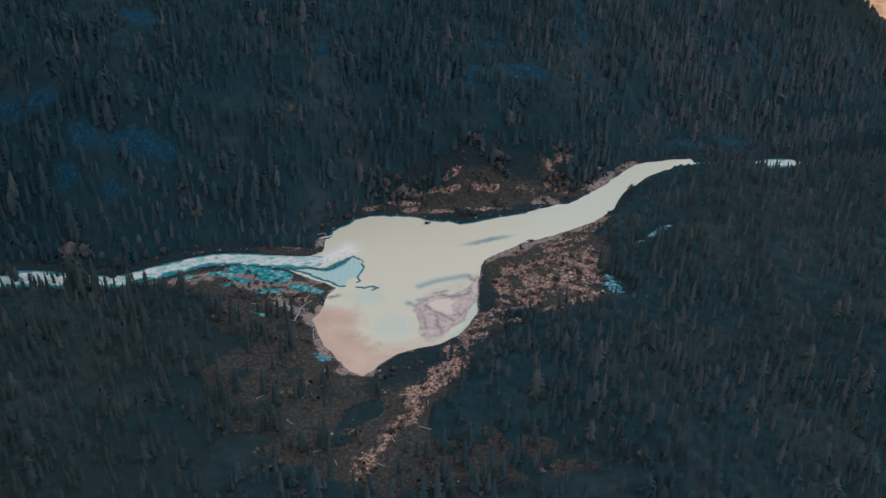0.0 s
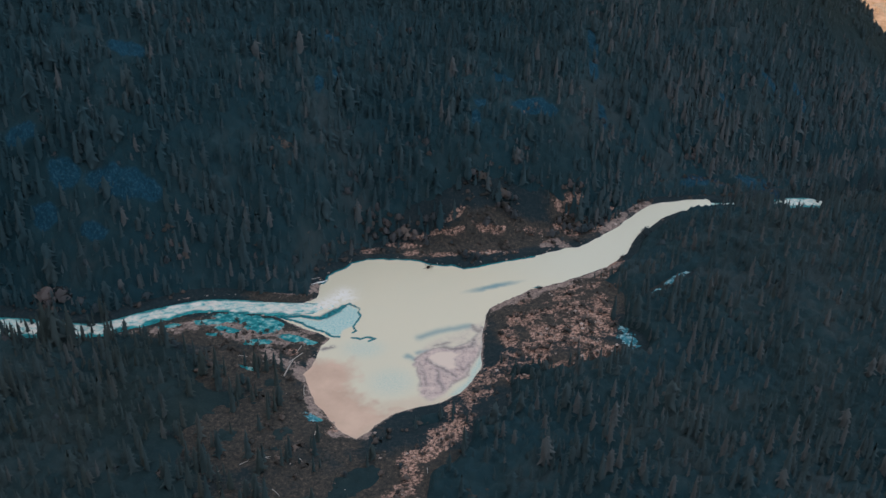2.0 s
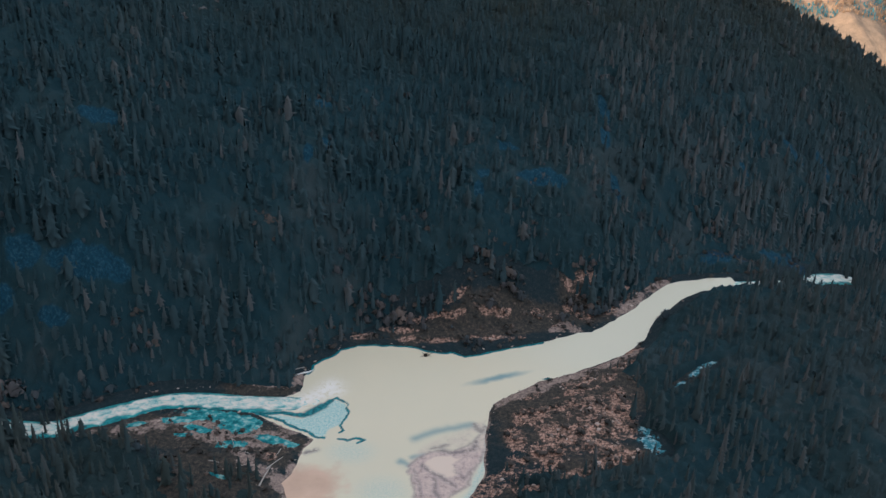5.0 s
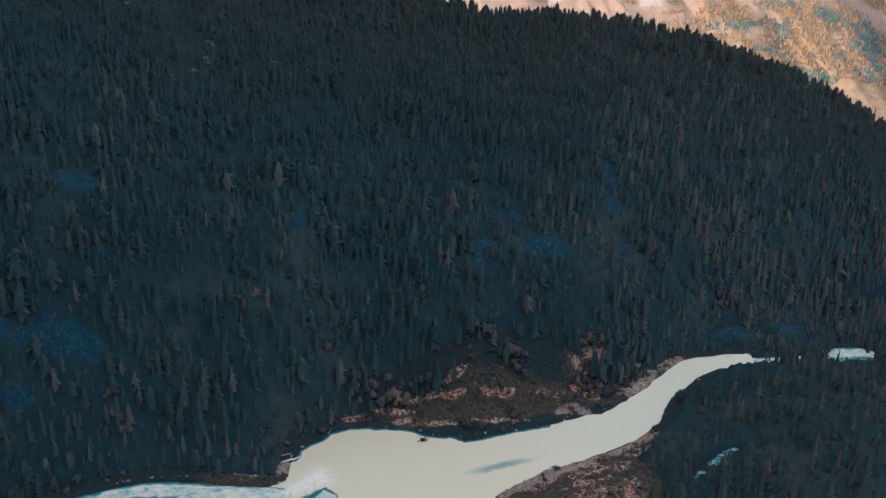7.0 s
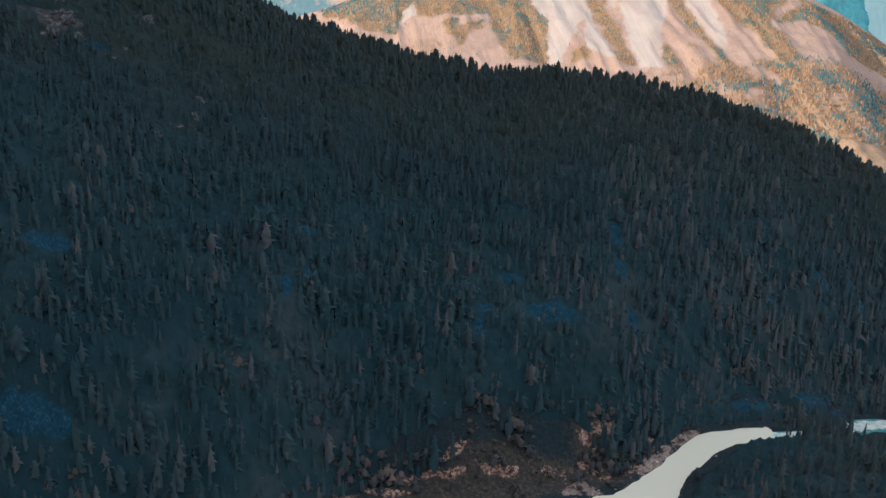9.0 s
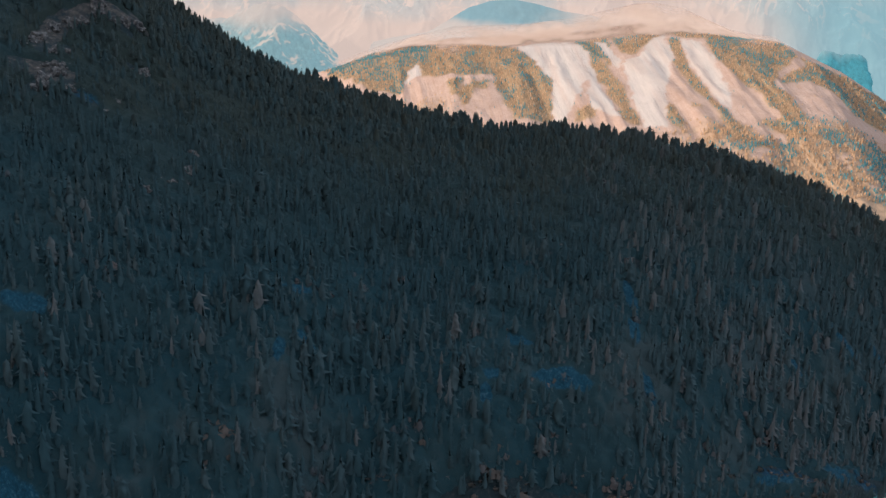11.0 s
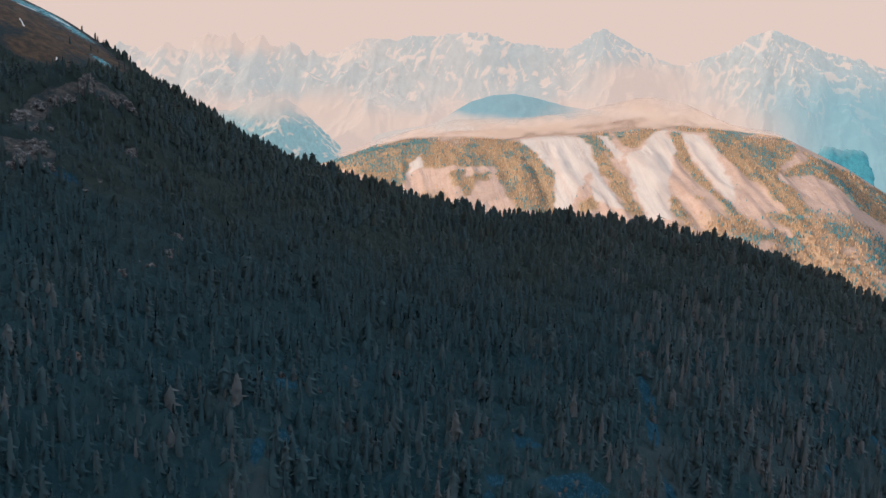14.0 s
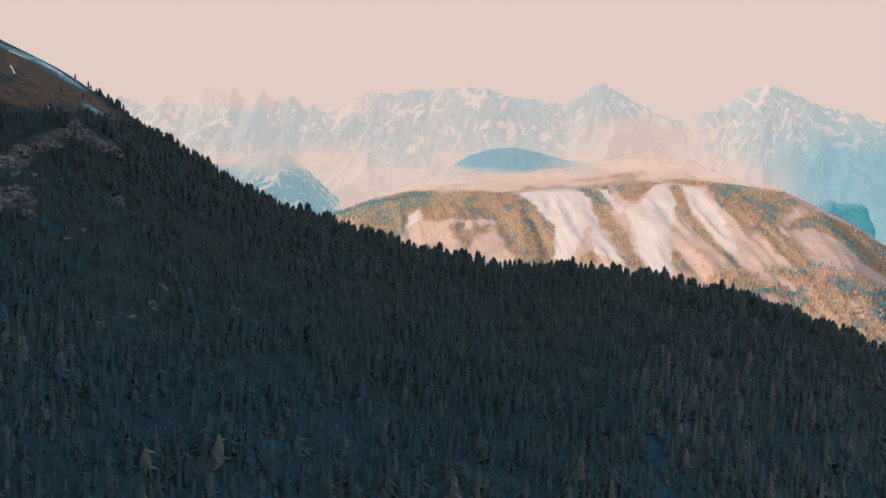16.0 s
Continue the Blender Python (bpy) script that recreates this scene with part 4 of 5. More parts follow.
# ---- stones and broken wood on the open banks ----
PALE = Nodes("pale_stones", 0.9, 0.2)
PALE = PALE.done(PALE.ramp(PALE.attr("tint"), (0.0, (0.12, 0.10, 0.095)), (0.6, (0.36, 0.27, 0.235)), (1.0, (0.58, 0.47, 0.42))))
STONE = [(np.array([(1, 0, 0), (0.1, 0.9, 0.1), (-0.9, 0.1, 0), (0, -1, 0.1), (0.15, 0.1, 0.75), (0, 0, -0.6)]) * (1, sy, sz),
          np.array([(0, 1, 4), (1, 2, 4), (2, 3, 4), (3, 0, 4), (1, 0, 5), (2, 1, 5), (3, 2, 5), (0, 3, 5)])) for sy, sz in ((0.8, 0.7), (0.5, 0.9), (1.1, 0.5))]
x, y, r = scatter(-170, 170, 310, 640, 1.5, 29)
wd = water_distance(x, y)
dens = 0.55 * blob(x, y, DRY) ** 2 * smooth(-0.1, 0.15, fbm(x / 9, y / 9, 141)) + 0.25 * blob(x, y, SAND) + 0.16 * np.exp(-((wd - 1.5) / 1.5) ** 2) + 0.006 * blob(x, y, HEATH)
ok = (r.rand(len(x)) < dens) & (wd > 0.6)
x, y = x[ok], y[ok]
n = len(x)
stones = planted("bank_stones", STONE, r.randint(0, 3, n), np.stack([x, y, land(x, y) + 0.05], -1), 0.25 + 1.0 * r.rand(n) ** 3, 0.8 + 0.6 * r.rand(n), r.rand(n), PALE, 31)
tagged(stones, "pale pinkish stones and debris on the open banks", "stones", kind="stuff")

# ---- the sunlit mountain across the far valley ----
# x, height of the brow of the face, height of the summit dome
BROW = table((-1400, -330, -330), (-800, -170, -150), (-408, -45, -15), (-300, 0, 25), (-200, 22, 62), (0, 45, 118), (277, 60, 134), (450, 70, 162), (560, 80, 192), (650, 88, 215), (733, 95, 224),
             (820, 103, 210), (900, 106, 172), (1000, 100, 128), (1156, 84, 108), (1350, 0, 8), (1550, -115, -103), (1900, -265, -260), (3000, -420, -420))


def mountain(x, y):
    """Height of the mountain across the far valley."""
    zb, zr = BROW(x)
    down = np.clip(3480 - y, 0, None)
    over = np.clip(y - 3660, 0, None)
    z = zb + 0.45 * (zr - zb) * smooth(3440, 3700, y) - 0.40 * down - 0.3 * over
    c = x - 0.18 * down
    ribs = 1 - np.abs(2 * vnoise(c / 120, down / 900, 101) - 1)
    z = z + (ribs - 0.6) * 30 * smooth(20, 300, down) + 9 * fbm(x / 60, y / 60, 103) * smooth(0, 150, down)
    z = z + (1 - np.abs(2 * vnoise(c / 44 + 0.6 * fbm(x / 90, y / 90, 105), down / 260, 109) - 1) - 0.5) * 11 * smooth(0, 120, down)
    return np.maximum(z, -330 + 16 * fbm(x / 150, y / 150, 107))


# pale slides and woods on its face, outlines in plan; the rest is open meadow
SLIDES = [
    [(561, 3323), (631, 3396), (690, 3500), (732, 3520), (738, 3385), (666, 3119), (640, 2934), (584, 2955), (568, 3067)],
    [(493, 3505), (524, 3488), (556, 3349), (557, 3300), (541, 3299), (514, 3408)],
    [(781, 3475), (847, 3458), (862, 3305), (867, 3158), (854, 3008), (821, 3073), (796, 3228), (776, 3362)],
    [(225, 3489), (290, 3530), (420, 3520), (462, 3422), (477, 3272), (421, 3211), (408, 3158), (346, 3007), (312, 3005), (327, 3238), (279, 3374)],
    [(-117, 3404), (-98, 3324), (-150, 3291), (-140, 3353)],
    [(452, 3320), (477, 3189), (503, 3040), (514, 2986), (437, 3051), (432, 3143)]]
WOODS = [
    [(475, 3516), (490, 3493), (510, 3319), (544, 3161), (574, 2961), (517, 2981), (487, 3204), (457, 3357)],
    [(741, 3489), (777, 3476), (769, 3349), (790, 3202), (827, 3034), (857, 2973), (890, 2828), (856, 2810), (801, 2869), (810, 2962), (767, 3138), (737, 3295)],
    [(864, 3494), (985, 3585), (1143, 3503), (1160, 3404), (1079, 3308), (1025, 3187), (1035, 3062), (978, 3135), (930, 3189), (885, 3266), (860, 3366)],
    [(1180, 3411), (1335, 3443), (1494, 3465), (1800, 3450), (1800, 3100), (1348, 3124), (1265, 3130), (1220, 3229), (1162, 3255), (1048, 3209), (1079, 3281), (1161, 3328)],
    [(734, 3055), (777, 3046), (760, 3004), (726, 3032)],
    [(656, 3082), (681, 3037), (696, 2913), (678, 2898), (648, 3003)],
    [(926, 2982), (995, 2986), (1049, 2943), (1045, 2907), (991, 2880), (936, 2938)],
    [(-459, 3608), (-330, 3620), (-200, 3610), (-49, 3566), (-38, 3474), (-113, 3413), (-144, 3348), (-161, 3230), (-244, 3247), (-330, 3353), (-422, 3468)],
    [(-38, 3496), (85, 3535), (224, 3480), (279, 3374), (323, 3234), (308, 3005), (196, 3020), (154, 3170), (134, 3312), (25, 3290), (-92, 3320), (-103, 3388)],
    [(356, 3496), (548, 3542), (520, 3328), (465, 3449)],
    [(26, 3231), (82, 3217), (43, 3099), (19, 3166)],
    [(388, 3044), (445, 3079), (441, 3012), (377, 3009)],
    [(887, 3480), (958, 3468), (995, 3298), (1056, 3068), (1067, 2954), (988, 2964), (954, 3129), (894, 3227), (880, 3350)],
    [(-409, 3607), (-240, 3600), (-65, 3577), (-111, 3479), (-163, 3391), (-203, 3304), (-304, 3380)],
    [(-81, 3474), (-4, 3478), (111, 3458), (147, 3341), (17, 3290), (-102, 3313), (-132, 3349)],
    [(68, 3253), (126, 3261), (111, 3203), (57, 3201)],
    [(540, 3545), (620, 3550), (700, 3545), (722, 3486), (655, 3440), (596, 3400), (570, 3430)],
    [(730, 3560), (860, 3560), (1000, 3590), (985, 3500), (880, 3480), (800, 3484)],
    [(-9, 3252), (39, 3267), (33, 3152), (1, 3153)]]


# patches where larch crowns turn teal: cool shade of the woods put into colour
TEAL_SHADE = [(-290, 3480, 70, 80, 0), (-230, 3370, 50, 50, 0), (-400, 3560, 60, 40, 0), (-120, 3510, 50, 60, 0), (-140, 3440, 36, 50, 0), (-359, 3490, 34, 40, 0), (23, 3245, 14, 20, 0), (80, 3314, 14, 18, 0), (185, 3372, 20, 26, 0), (246, 3272, 22, 30, 0), (220, 3062, 14, 20, 0), (409, 3516, 50, 40, 0),
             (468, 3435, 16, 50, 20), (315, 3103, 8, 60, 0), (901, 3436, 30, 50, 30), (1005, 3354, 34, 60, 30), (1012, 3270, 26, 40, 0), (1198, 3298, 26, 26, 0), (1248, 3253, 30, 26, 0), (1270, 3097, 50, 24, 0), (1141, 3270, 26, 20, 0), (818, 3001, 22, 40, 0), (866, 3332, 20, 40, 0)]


def within(x, y, outlines, soft, uneven, size):
    """1 inside any of the outlines, 0 outside, over an uneven edge."""
    v = np.zeros(x.shape)
    e = uneven * fbm(x / size, y / size, 111)
    for pts in outlines:
        box = (x > min(p[0] for p in pts) - 60) & (x < max(p[0] for p in pts) + 60) & (y > min(p[1] for p in pts) - 60) & (y < max(p[1] for p in pts) + 60)
        v[box] = np.maximum(v[box], 1 - smooth(-soft, soft, polygon_distance(x[box], y[box], pts) + e[box]))
    return v


def slide_mask(x, y):
    return within(x, y, SLIDES, 4, 26, 26) * (1 - within(x, y, WOODS[:2], 4, 9, 30))


def wood_mask(x, y):
    c = x - 0.18 * (3480 - y)
    loose = smooth(0.0, 0.22, fbm(c / 90, (3480 - y) / 220, 121, 3) + 0.6 * fbm(x / 40, y / 40, 123) + 0.28)
    low = np.maximum(smooth(3010, 2900, y - 0.12 * (x - 900)) * smooth(560, 760, x), 0.6 * smooth(60, -100, x) * smooth(3200, 3100, y))
    return np.clip(np.maximum(within(x, y, WOODS, 7, 36, 45), 0.70 * loose * low + 0.05 * low), 0, 1) * (1 - slide_mask(x, y))


X, Y, F = grid(steps((-1400, -600, 40), (-600, 1900, 7.5), (1900, 3000, 40)), steps((2250, 3520, 7.5), (3520, 4100, 30)))
Z = mountain(X, Y)
scree, wooded = slide_mask(X, Y), wood_mask(X, Y)
flow = X - 0.15 * (3480 - Y)
scree = scree * (0.7 + 0.3 * smooth(0.25, 0.6, vnoise(flow / 16, (3480 - Y) / 150, 151)))
massif = mesh_object("mountain", np.stack([X, Y, Z], -1), F, SUNLIT, [("scree", scree), ("wood", wooded), ("flow", flow / 13), ("fall", (3480 - Y) / 160)])
tagged(massif, "sunlit orange mountainside with pale landslide scree", "mountain", kind="structure")

x, y, r = scatter(-700, 2100, 2600, 3640, 7.2, 19)
wooded = wood_mask(x, y)
ok = (r.rand(len(x)) < 0.92 * wooded + 0.02 * smooth(0.0, 0.2, fbm(x / 60, y / 60, 127))) & (slide_mask(x, y) < 0.3) & (mountain(x, y) > -315)
ok &= y < 3530 + 80 * smooth(40, -60, x)
x, y = x[ok], y[ok]
n = len(x)
SMALL = [conifer(60 + k, 2, 4, 6, 0.26, True)[0] for k in range(4)]
# teal crowns imitate shade, in patches and sprinkled between
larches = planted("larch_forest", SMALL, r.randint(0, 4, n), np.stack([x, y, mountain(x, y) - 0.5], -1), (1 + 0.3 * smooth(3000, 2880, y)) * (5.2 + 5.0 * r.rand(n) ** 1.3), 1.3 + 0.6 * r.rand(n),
                  0.15 + 0.75 * r.rand(n), LARCH, 9, (r.rand(n) < np.clip(0.9 * smooth(0.09, 0.17, fbm(x / 60, y / 60, 131) + 0.25 * fbm(x / 25, y / 25, 132) + 0.06 * smooth(800, 1000, x) + 0.10 * smooth(-30, -140, x)) + 1.3 * blob(x, y, TEAL_SHADE) + 0.14, 0, 0.97)) * 1.0, False)
x, y, r = scatter(380, 1700, 1520, 2480, 17, 23)
ok = (r.rand(len(x)) < 0.25 + 1.6 * fbm(x / 120, y / 120, 133)) & (mountain(x, y) < -300)
x, y = x[ok], y[ok]
n = len(x)
valley_larches = planted("valley_larches", SMALL, r.randint(0, 4, n), np.stack([x, y, land(x, y) - 0.5], -1), 8 + 7 * r.rand(n), 1.2 + 0.5 * r.rand(n), 0.3 + 0.7 * r.rand(n), LARCH, 11, (r.rand(n) < 0.3 + 2.5 * fbm(x / 90, y / 90, 135)) * 1.0, False)
tagged(valley_larches, "golden larches in the sunlit far valley", "forest", kind="stuff")
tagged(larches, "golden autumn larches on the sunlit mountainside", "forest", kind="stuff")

# ---- a sunlit cloud lying on the summit ----
X, Y, F = grid(np.arange(-520, 1420, 8), np.arange(3425, 3760, 8))
zb, zr = BROW(X)
billow = fbm(X / 130, Y / 60, 161, 5)
base = mountain(X, Y)
full = zb + (zr - zb) * smooth(3440, 3700, Y) - 0.3 * np.clip(Y - 3660, 0, None) + 9 * billow
Z = base + 2.5 + np.clip(full - base, 0, None) * smooth(3500, 3690, Y)
rim = smooth(3455, 3550, Y + 150 * fbm(X / 90, Y / 60, 163, 5) - 46 * smooth(150, 500, X) * smooth(1000, 700, X) - 50 * smooth(0, -120, X))
wisp = 1 - smooth(0.50, 1.15, (Y - 3440) / 260 + 1.0 * fbm(X / 130, Y / 70, 165, 5))
cover = rim * wisp * (1 - 0.75 * smooth(3600, 3690, Y + 110 * fbm(X / 70, Y / 70, 167))) * smooth(-470, -230, X + 200 * billow) * smooth(1340, 960, X + 260 * billow)
low_cloud = mesh_object("low_cloud", np.stack([X, Y, Z], -1), F[(cover[F] > 0.004).any(1)], CLOUD, [("cover", np.clip(0.93 * cover, 0, 1))], normals=np.full((len(X), 3), (-0.25, -0.25, 0.93)))
tagged(low_cloud, "thin sunlit cloud lying over the mountain summit", "cloud", kind="structure")

# ---- the high peaks behind, and hills, with haze painted into both ----


def ridged_noise(x, y, seed, octaves=5):
    """Sharp branching crests, 0 in the gullies to 1 on the crests."""
    total, amp, weight, norm = 0.0, 1.0, 1.0, 0.0
    for k in range(octaves):
        v = (1 - np.abs(2 * vnoise(x, y, seed + 3 * k) - 1)) ** 1.6
        total, norm = total + amp * weight * v, norm + amp
        weight = np.clip(1.6 * v, 0, 1)
        x, y, amp = 2.1 * x + 5.3, 2.1 * y + 1.7, 0.5 * amp
    return total / norm


def range_of(name, rows, y, depth, foot, rough, seed, material, label, mist, step=11, spires=0.0, snowy=1.0):
    """A mountain range along x: spurs and gullies run down from its crest."""
    line = table(*rows)
    X, Y, F = grid(np.arange(rows[0][0], rows[-1][0], step), np.arange(y - depth, y + 40, step))
    t = np.clip((y - Y) / depth, 0, 1)
    zr, = line(X)
    bend = 0.5 * fbm(X / (3 * rough), Y / (3 * rough), seed + 40)
    rib = ridged_noise(X / (2.6 * rough) + 1.6 * bend + 0.5 * t, t * depth / (2.4 * rough) + 1.6 * bend, seed)
    crag = fbm(X / (0.45 * rough), Y / (0.45 * rough), seed + 50, 4) * 0.32 * rough * np.exp(-t * 6)
    needles = spires * smooth(-550, -850, X) * (np.abs(vnoise(X / 34, 0 * X, seed + 60)) ** 2 - 0.3) * np.exp(-t * 5)
    Z0 = foot + (zr - foot) * (1 - t) ** 1.05 + (rib - 0.5) * rough * 1.05 * smooth(0, 0.25, t) + (rib - 0.5) * rough * 0.12
    Z = Z0 + crag + needles + 0.17 * rough * fbm(X / 17, Y / 17, seed + 55, 3) * np.exp(-t * 9)
    # snow lies in the gullies that run down to either side, and on the ledges
    fall = t * depth
    warp = 1.1 * fbm(X / 60, fall / 60, seed + 95, 4)
    lines = [1 - np.abs(2 * vnoise((X + side * 0.7 * fall) / 21 + 1.6 * warp, fall / 90 + 1.6 * warp, seed + 70 + k) - 1) for k, side in enumerate((1, -1))]
    gully = np.maximum(smooth(0.78, 0.95, lines[0]) * smooth(0.48, 0.66, vnoise(X / 52, fall / 40, seed + 75)), smooth(0.78, 0.95, lines[1]) * smooth(0.50, 0.66, vnoise(X / 60, fall / 44, seed + 76)))
    ledge = smooth(0.66, 0.76, vnoise(X / 40 + 1.5 * warp, (fall + 0.15 * X) / 11 + 1.5 * warp, seed + 80)) * smooth(0.54, 0.68, vnoise(X / 110, fall / 60, seed + 85))
    snow = np.clip(0.35 * smooth(0.30, 0.18, rib) + 0.8 * gully + 0.9 * ledge, 0, 1) * smooth(foot + 0.30 * (zr - foot), foot + 0.58 * (zr - foot), Z0) * snowy
    # mist and cold carry the painted haze, cold being the bluer one
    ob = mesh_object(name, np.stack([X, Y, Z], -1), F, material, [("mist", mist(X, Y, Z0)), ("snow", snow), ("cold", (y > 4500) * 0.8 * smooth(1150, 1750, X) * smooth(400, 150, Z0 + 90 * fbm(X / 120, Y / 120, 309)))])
    return tagged(ob, label, "mountains", kind="structure")


# the glow of these materials stands in for sunlit air before them
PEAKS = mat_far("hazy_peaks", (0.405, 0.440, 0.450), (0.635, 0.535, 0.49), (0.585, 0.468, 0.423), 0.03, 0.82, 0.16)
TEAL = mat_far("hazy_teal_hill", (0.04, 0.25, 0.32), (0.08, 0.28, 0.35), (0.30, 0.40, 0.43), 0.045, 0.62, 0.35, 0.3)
# the blue of this hill includes the shade of the cloud
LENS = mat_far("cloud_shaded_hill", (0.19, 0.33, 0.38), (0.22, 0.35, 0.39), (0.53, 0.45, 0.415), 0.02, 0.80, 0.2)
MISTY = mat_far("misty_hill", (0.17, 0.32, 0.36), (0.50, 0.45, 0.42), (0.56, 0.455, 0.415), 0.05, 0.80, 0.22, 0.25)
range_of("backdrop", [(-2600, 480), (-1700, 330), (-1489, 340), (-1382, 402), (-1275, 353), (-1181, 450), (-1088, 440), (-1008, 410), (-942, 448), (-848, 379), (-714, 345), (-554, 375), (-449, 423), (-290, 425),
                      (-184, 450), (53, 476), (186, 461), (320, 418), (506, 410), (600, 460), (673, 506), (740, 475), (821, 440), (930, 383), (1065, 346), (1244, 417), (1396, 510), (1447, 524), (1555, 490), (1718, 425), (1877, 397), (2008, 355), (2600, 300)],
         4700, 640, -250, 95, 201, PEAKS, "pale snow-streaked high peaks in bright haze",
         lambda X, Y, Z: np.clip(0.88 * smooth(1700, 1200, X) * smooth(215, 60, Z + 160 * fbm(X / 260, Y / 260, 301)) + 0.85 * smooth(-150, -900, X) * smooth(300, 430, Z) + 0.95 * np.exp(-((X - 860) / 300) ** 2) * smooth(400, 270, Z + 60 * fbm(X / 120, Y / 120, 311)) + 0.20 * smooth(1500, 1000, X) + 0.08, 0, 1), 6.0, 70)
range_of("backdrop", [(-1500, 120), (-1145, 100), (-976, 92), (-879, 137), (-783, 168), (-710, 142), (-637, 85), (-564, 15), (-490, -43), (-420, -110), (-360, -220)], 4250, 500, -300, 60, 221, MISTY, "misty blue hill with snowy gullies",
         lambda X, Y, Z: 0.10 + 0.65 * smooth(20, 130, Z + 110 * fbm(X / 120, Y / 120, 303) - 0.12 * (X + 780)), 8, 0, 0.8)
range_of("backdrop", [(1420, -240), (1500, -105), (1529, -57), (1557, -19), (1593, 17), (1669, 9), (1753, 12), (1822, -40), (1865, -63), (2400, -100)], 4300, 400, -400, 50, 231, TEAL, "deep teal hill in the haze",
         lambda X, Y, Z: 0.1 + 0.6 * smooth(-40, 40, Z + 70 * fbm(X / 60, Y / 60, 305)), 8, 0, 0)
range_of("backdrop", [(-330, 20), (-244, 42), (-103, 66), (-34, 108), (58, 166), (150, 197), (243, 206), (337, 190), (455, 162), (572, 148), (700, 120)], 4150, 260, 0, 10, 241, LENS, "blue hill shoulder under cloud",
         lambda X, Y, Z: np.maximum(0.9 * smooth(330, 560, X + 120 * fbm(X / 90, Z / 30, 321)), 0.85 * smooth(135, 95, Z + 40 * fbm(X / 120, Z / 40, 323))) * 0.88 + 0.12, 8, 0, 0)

# ---- old snow ----
SNOWFIELD = Nodes("old_snow", 0.7, 0.3)
SNOWFIELD.bump(SNOWFIELD.noise(0.8, 5), 0.4, 0.3)
SNOWFIELD = SNOWFIELD.done(SNOWFIELD.ramp(SNOWFIELD.noise(0.5, 6, 0.7), (0.3, (0.62, 0.66, 0.70)), (0.6, (0.88, 0.87, 0.86))))


def snow_patch(x0, y0, x1, y1, width, seed, label):
    """A ragged drift along a line, lying on the ground."""
    n, m = 28, 9
    f, w = np.meshgrid(np.linspace(0, 1, n), np.linspace(-1, 1, m), indexing="ij")
    L = math.hypot(x1 - x0, y1 - y0)
    ox, oy = -(y1 - y0) / L, (x1 - x0) / L
    half = width * (np.clip(np.sin(math.pi * f), 0, 1) ** 0.5) * (0.55 + 1.1 * vnoise(f * L / 3.5, 0 * f, seed))
    bend = 1.6 * width * fbm(f * L / 9, 0 * f + 2.5, seed + 1, 3)
    x, y = x0 + (x1 - x0) * f + ox * (w * half + bend), y0 + (y1 - y0) * f + oy * (w * half + bend)
    z = np.maximum(land(x, y), 0.1) + 0.55 * (1 - w * w) - 0.15
    idx = np.arange(n * m).reshape(n, m)
    F = np.stack([idx[:-1, :-1], idx[1:, :-1], idx[1:, 1:], idx[:-1, 1:]], -1).reshape(-1, 4)
    return tagged(mesh_object("snow_patch", np.stack([x, y, z], -1).reshape(-1, 3), F, SNOWFIELD), label, "snow", "drifts of old snow")


snow_patch(-90, 527, -73, 535, 1.1, 3, "white drift of old snow on the gravel point")
snow_patch(-73, 535, -66, 541, 0.8, 5, "white drift of old snow on the gravel point")
snow_patch(142, 842, 149, 840, 2.0, 7, "small drift of old snow among spruces")
snow_patch(130, 792, 136, 790, 1.0, 9, "small drift of old snow among spruces")
snow_patch(-430, 1188, -418, 1170, 0.9, 11, "narrow drift of old snow on the brown hillside")
snow_patch(-470, 1268, -452, 1276, 1.6, 17, "narrow drift of old snow along the hill crest")
snow_patch(-446, 1290, -420, 1285, 1.8, 19, "narrow drift of old snow along the hill crest")
snow_patch(-379, 1106, -374, 1096, 1.0, 13, "narrow drift of old snow on the brown hillside")
snow_patch(-374, 1140, -370, 1132, 1.0, 15, "narrow drift of old snow on the brown hillside")

# ---- rocks, driftwood ----


def boulder(name, place, size, turn, seed, label, category="rock", squash=0.7):
    bm = bmesh.new()
    bmesh.ops.create_icosphere(bm, subdivisions=4, radius=1)
    for v in bm.verts:
        p = v.co.copy()
        k = 0.55 * noise.fractal(p * 1.4 + Vector((seed, 0, 0)), 0.8, 2.0, 4) + 0.22 * round(3 * noise.noise(p * 2.6 + Vector((0, seed, 0)))) / 3 + 0.16 * noise.noise(p * 6.0)
        v.co = p * (1 + k)
    me = bpy.data.meshes.new(name)
    bm.to_mesh(me)
    bm.free()
    me.materials.append(ROCK)
    ob = new(name, me)
    ob.matrix_basis = Matrix.LocRotScale(place, Euler((0, 0, radians(turn))), (size[0], size[1], size[2] * squash))
    return tagged(ob, label, category, "rocks on the wooded slope")


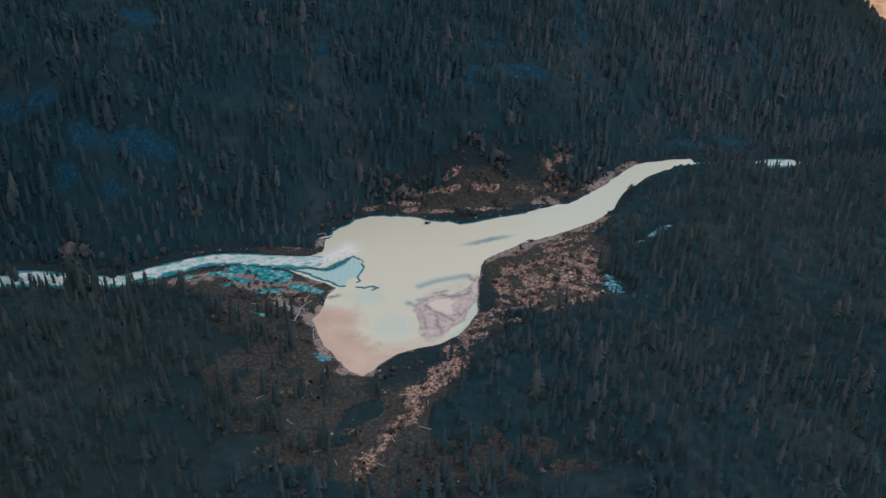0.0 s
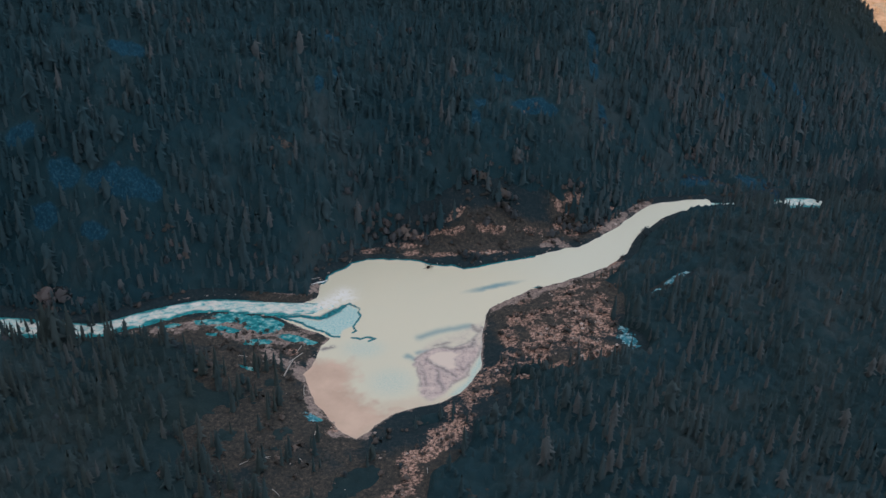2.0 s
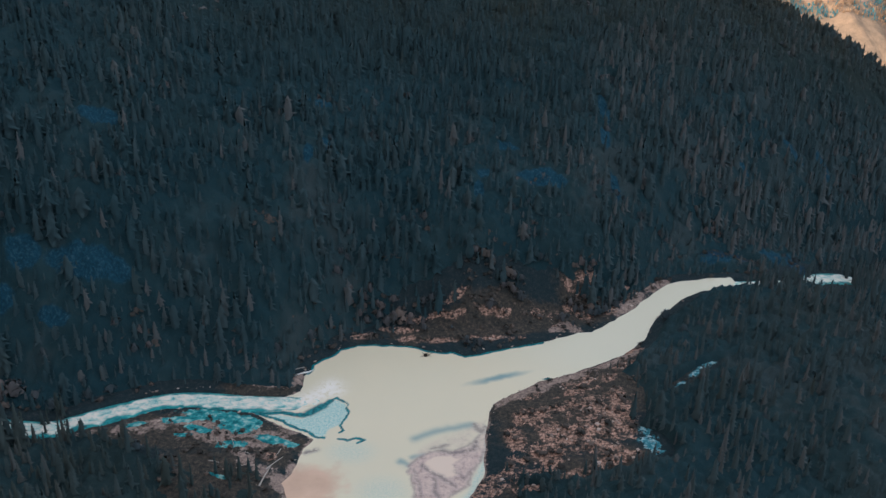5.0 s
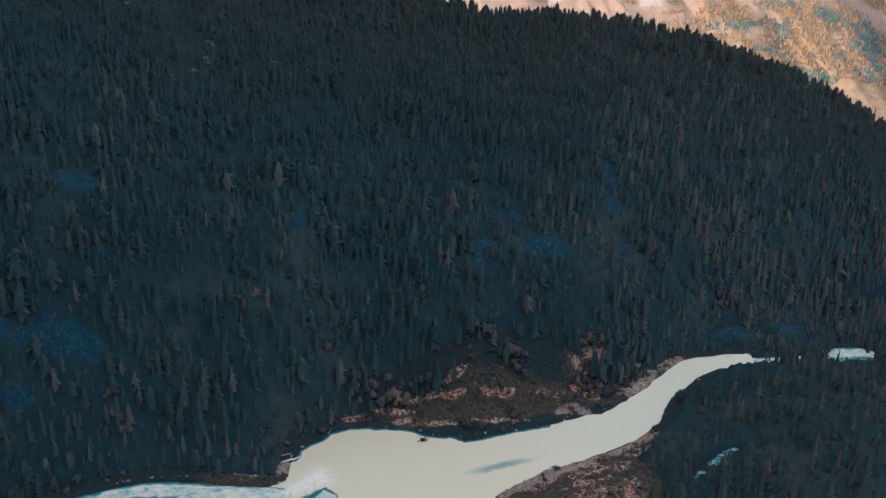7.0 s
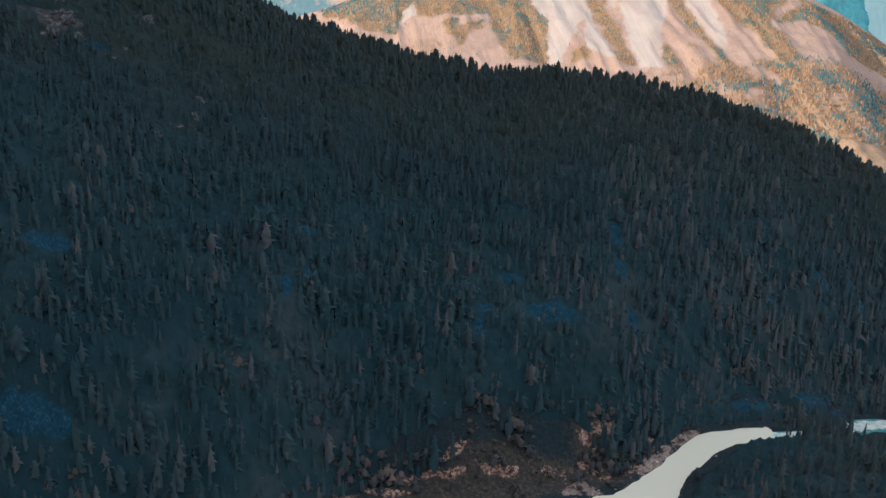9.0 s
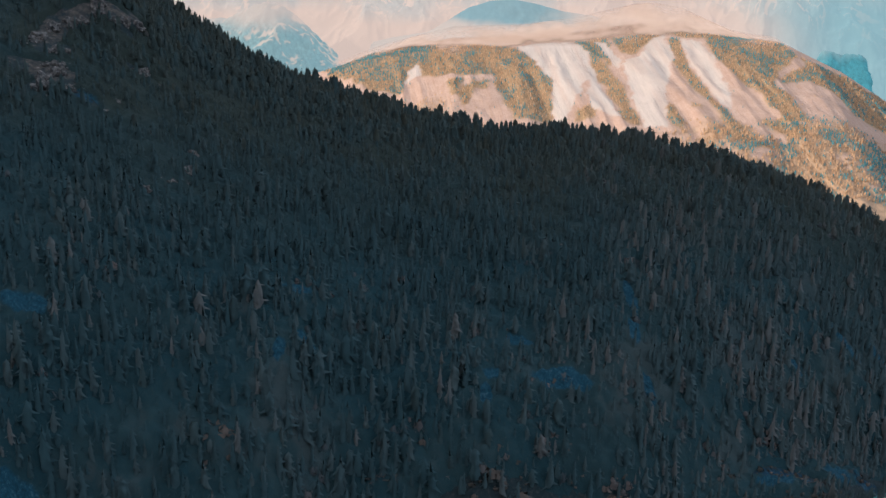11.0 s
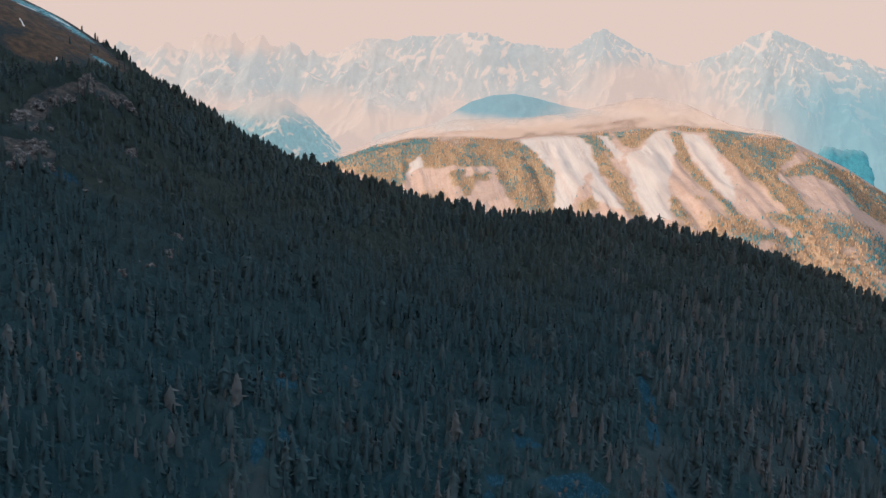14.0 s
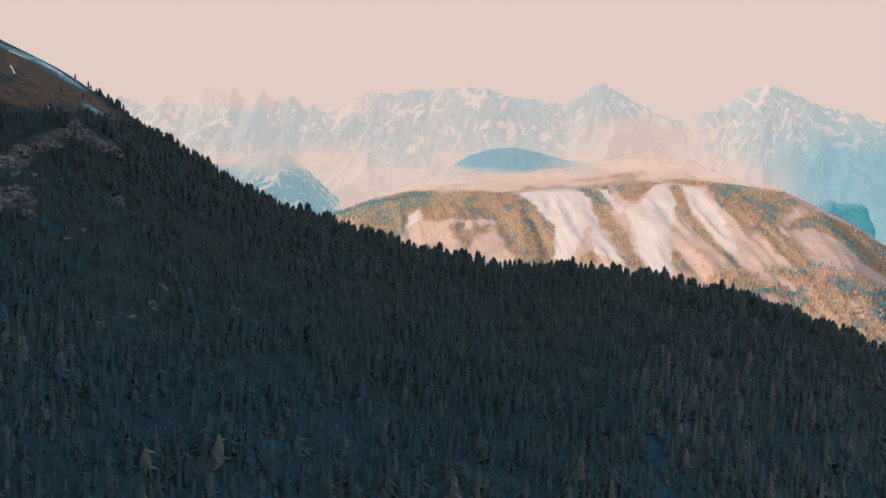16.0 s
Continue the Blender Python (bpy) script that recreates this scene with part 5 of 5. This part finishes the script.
ROCKS = [(-316, 908, 9, 5, 4, 80), (-316, 935, 13, 5, 5, 80), (-314, 962, 11, 5, 6, 60), (-305, 974, 9, 5, 6, 40), (-297, 979, 7, 5, 6, 20), (-289, 991, 7, 6, 12, 30), (-292, 1003, 7, 5, 8, 20), (-279, 990, 8, 4, 6, -10),
         (-270, 999, 8, 4, 6, -25), (-261, 1007, 9, 4, 5, -35), (-258, 1026, 8, 4, 4, -50), (-299, 919, 8, 5, 6, 30), (-293, 927, 7, 4, 6, 0), (-288, 888, 8, 4, 5, 30), (-281, 896, 6, 4, 4, 30), (-279, 877, 8, 5, 7, 45),
         (-283, 863, 8, 5, 7, 50), (-278, 849, 9, 5, 7, 50), (-272, 831, 7, 4, 6, 60), (-273, 820, 6, 4, 4, 60), (-265, 860, 7, 4, 4, 0), (-249, 956, 8, 4, 4, 0), (-244, 964, 6, 4, 4, 20), (-234, 952, 7, 4, 3, 0), (-243, 851, 8, 4, 3, 0),
         (146, 1002, 9, 5, 6, 10), (150, 940, 6, 4, 5, 10), (-176, 850, 8, 4, 6, 0), (-240, 880, 6, 4, 5, 0),
         (134, 822, 7, 4, 8, 20), (150, 872, 6, 4, 8, 30), (-186, 764, 12, 5, 6, 40), (-178, 790, 12, 5, 6, 60), (-172, 815, 9, 5, 6, 40)]
for k, (px, py, a, b, c, turn) in enumerate(ROCKS):
    pz = float(land(np.array([px]), np.array([py]))[0])
    boulder("rock_outcrop", (px, py, pz - 0.35 * c), (0.8 * a, b, 1.5 * c), turn, 3.7 * k + 1, "bare grey rock outcrop among spruces")


def driftwood(x0, y0, x1, y1, rad, label):
    n, V, F = 7, [], []
    L = math.hypot(x1 - x0, y1 - y0)
    za = [float(land(np.array([a]), np.array([b]))[0]) for a, b in ((x0, y0), (x1, y1))]
    za = [max(v, 0.0) + rad * 0.7 for v in za]
    for i in range(n):
        f = i / (n - 1)
        q = rad * (1 - 0.55 * f)
        ox, oy = -(y1 - y0) / L, (x1 - x0) / L
        bend = 0.25 * math.sin(3.0 * f)
        for j in range(7):
            a = 2 * math.pi * j / 7
            V.append((x0 + (x1 - x0) * f + ox * (q * math.cos(a) + bend), y0 + (y1 - y0) * f + oy * (q * math.cos(a) + bend), za[0] + (za[1] - za[0]) * f + q * math.sin(a)))
    for i in range(n - 1):
        for j in range(7):
            F.append((i * 7 + j, i * 7 + (j + 1) % 7, i * 7 + 7 + (j + 1) % 7, i * 7 + 7 + j))
    return tagged(mesh_object("driftwood_log", V, F, WOOD), label, "log", "logs on the shore")


driftwood(-79, 441, -76, 455, 0.45, "bleached tree trunk lying on the gravel bank")
driftwood(-78, 453, -71, 463, 0.35, "bleached tree trunk lying on the gravel bank")
driftwood(-88, 532, -71, 541, 0.5, "bleached trunk lying along the gravel point")
r = np.random.RandomState(77)
for k in range(34):
    px, py = (r.uniform(-110, 10), r.uniform(318, 400)) if k < 16 else (r.uniform(120, 250), r.uniform(330, 420)) if k < 24 else (r.uniform(-110, -60), r.uniform(452, 488))
    if float(water_distance(np.array([px]), np.array([py]))[0]) > 6:
        a, L = r.uniform(0, 6.28), r.uniform(3, 8)
        driftwood(px, py, px + L * math.cos(a), py + L * math.sin(a), 0.16 + 0.12 * r.rand(), "bleached fallen trunk lying on the ground")
driftwood(-66, 426, -67, 435, 0.3, "bleached tree trunk lying on the gravel bank")


def stump(place):
    """A root stump with broken branches standing in the shallow water."""
    ob = new("tree_stump")
    r = np.random.RandomState(4)
    V, F = [], []
    for k in range(9):
        a, el, L = r.rand() * 6.28, 0.2 + 0.7 * r.rand(), 1.8 + 2.0 * r.rand()
        e = np.array([math.cos(a) * math.cos(el), math.sin(a) * math.cos(el), math.sin(el)]) * L
        p, q = np.array([-math.sin(a), math.cos(a), 0]) * 0.16, np.array([0, 0, 0.16])
        b = len(V)
        V += [p, -p + q, -p - q, e + 0.3 * p, e - 0.3 * p + 0.3 * q, e - 0.3 * p - 0.3 * q]
        F += [(b, b + 1, b + 4, b + 3), (b + 1, b + 2, b + 5, b + 4), (b + 2, b, b + 3, b + 5)]
    branches = mesh_object("branches", V, F, BARK)
    ring = [(0.75 * math.cos(t) * (1 + 0.2 * math.sin(3 * t)), 0.75 * math.sin(t)) for t in np.linspace(0, 6.283, 10)[:-1]]
    V = [(x * g, y * g, z) for z, g in ((-1.4, 1.3), (0.1, 1.0), (0.9, 0.8)) for x, y in ring]
    m = len(ring)
    F = [(k * m + j, k * m + (j + 1) % m, k * m + m + (j + 1) % m, k * m + m + j) for k in range(2) for j in range(m)]
    base = mesh_object("bole", V, F, BARK)
    branches.parent = base.parent = ob
    ob.location = place
    return tagged(ob, "dark broken root stump standing in shallow water", "stump")


stump((-2, 558, 0.0)).scale = (1.5, 1.5, 1.3)
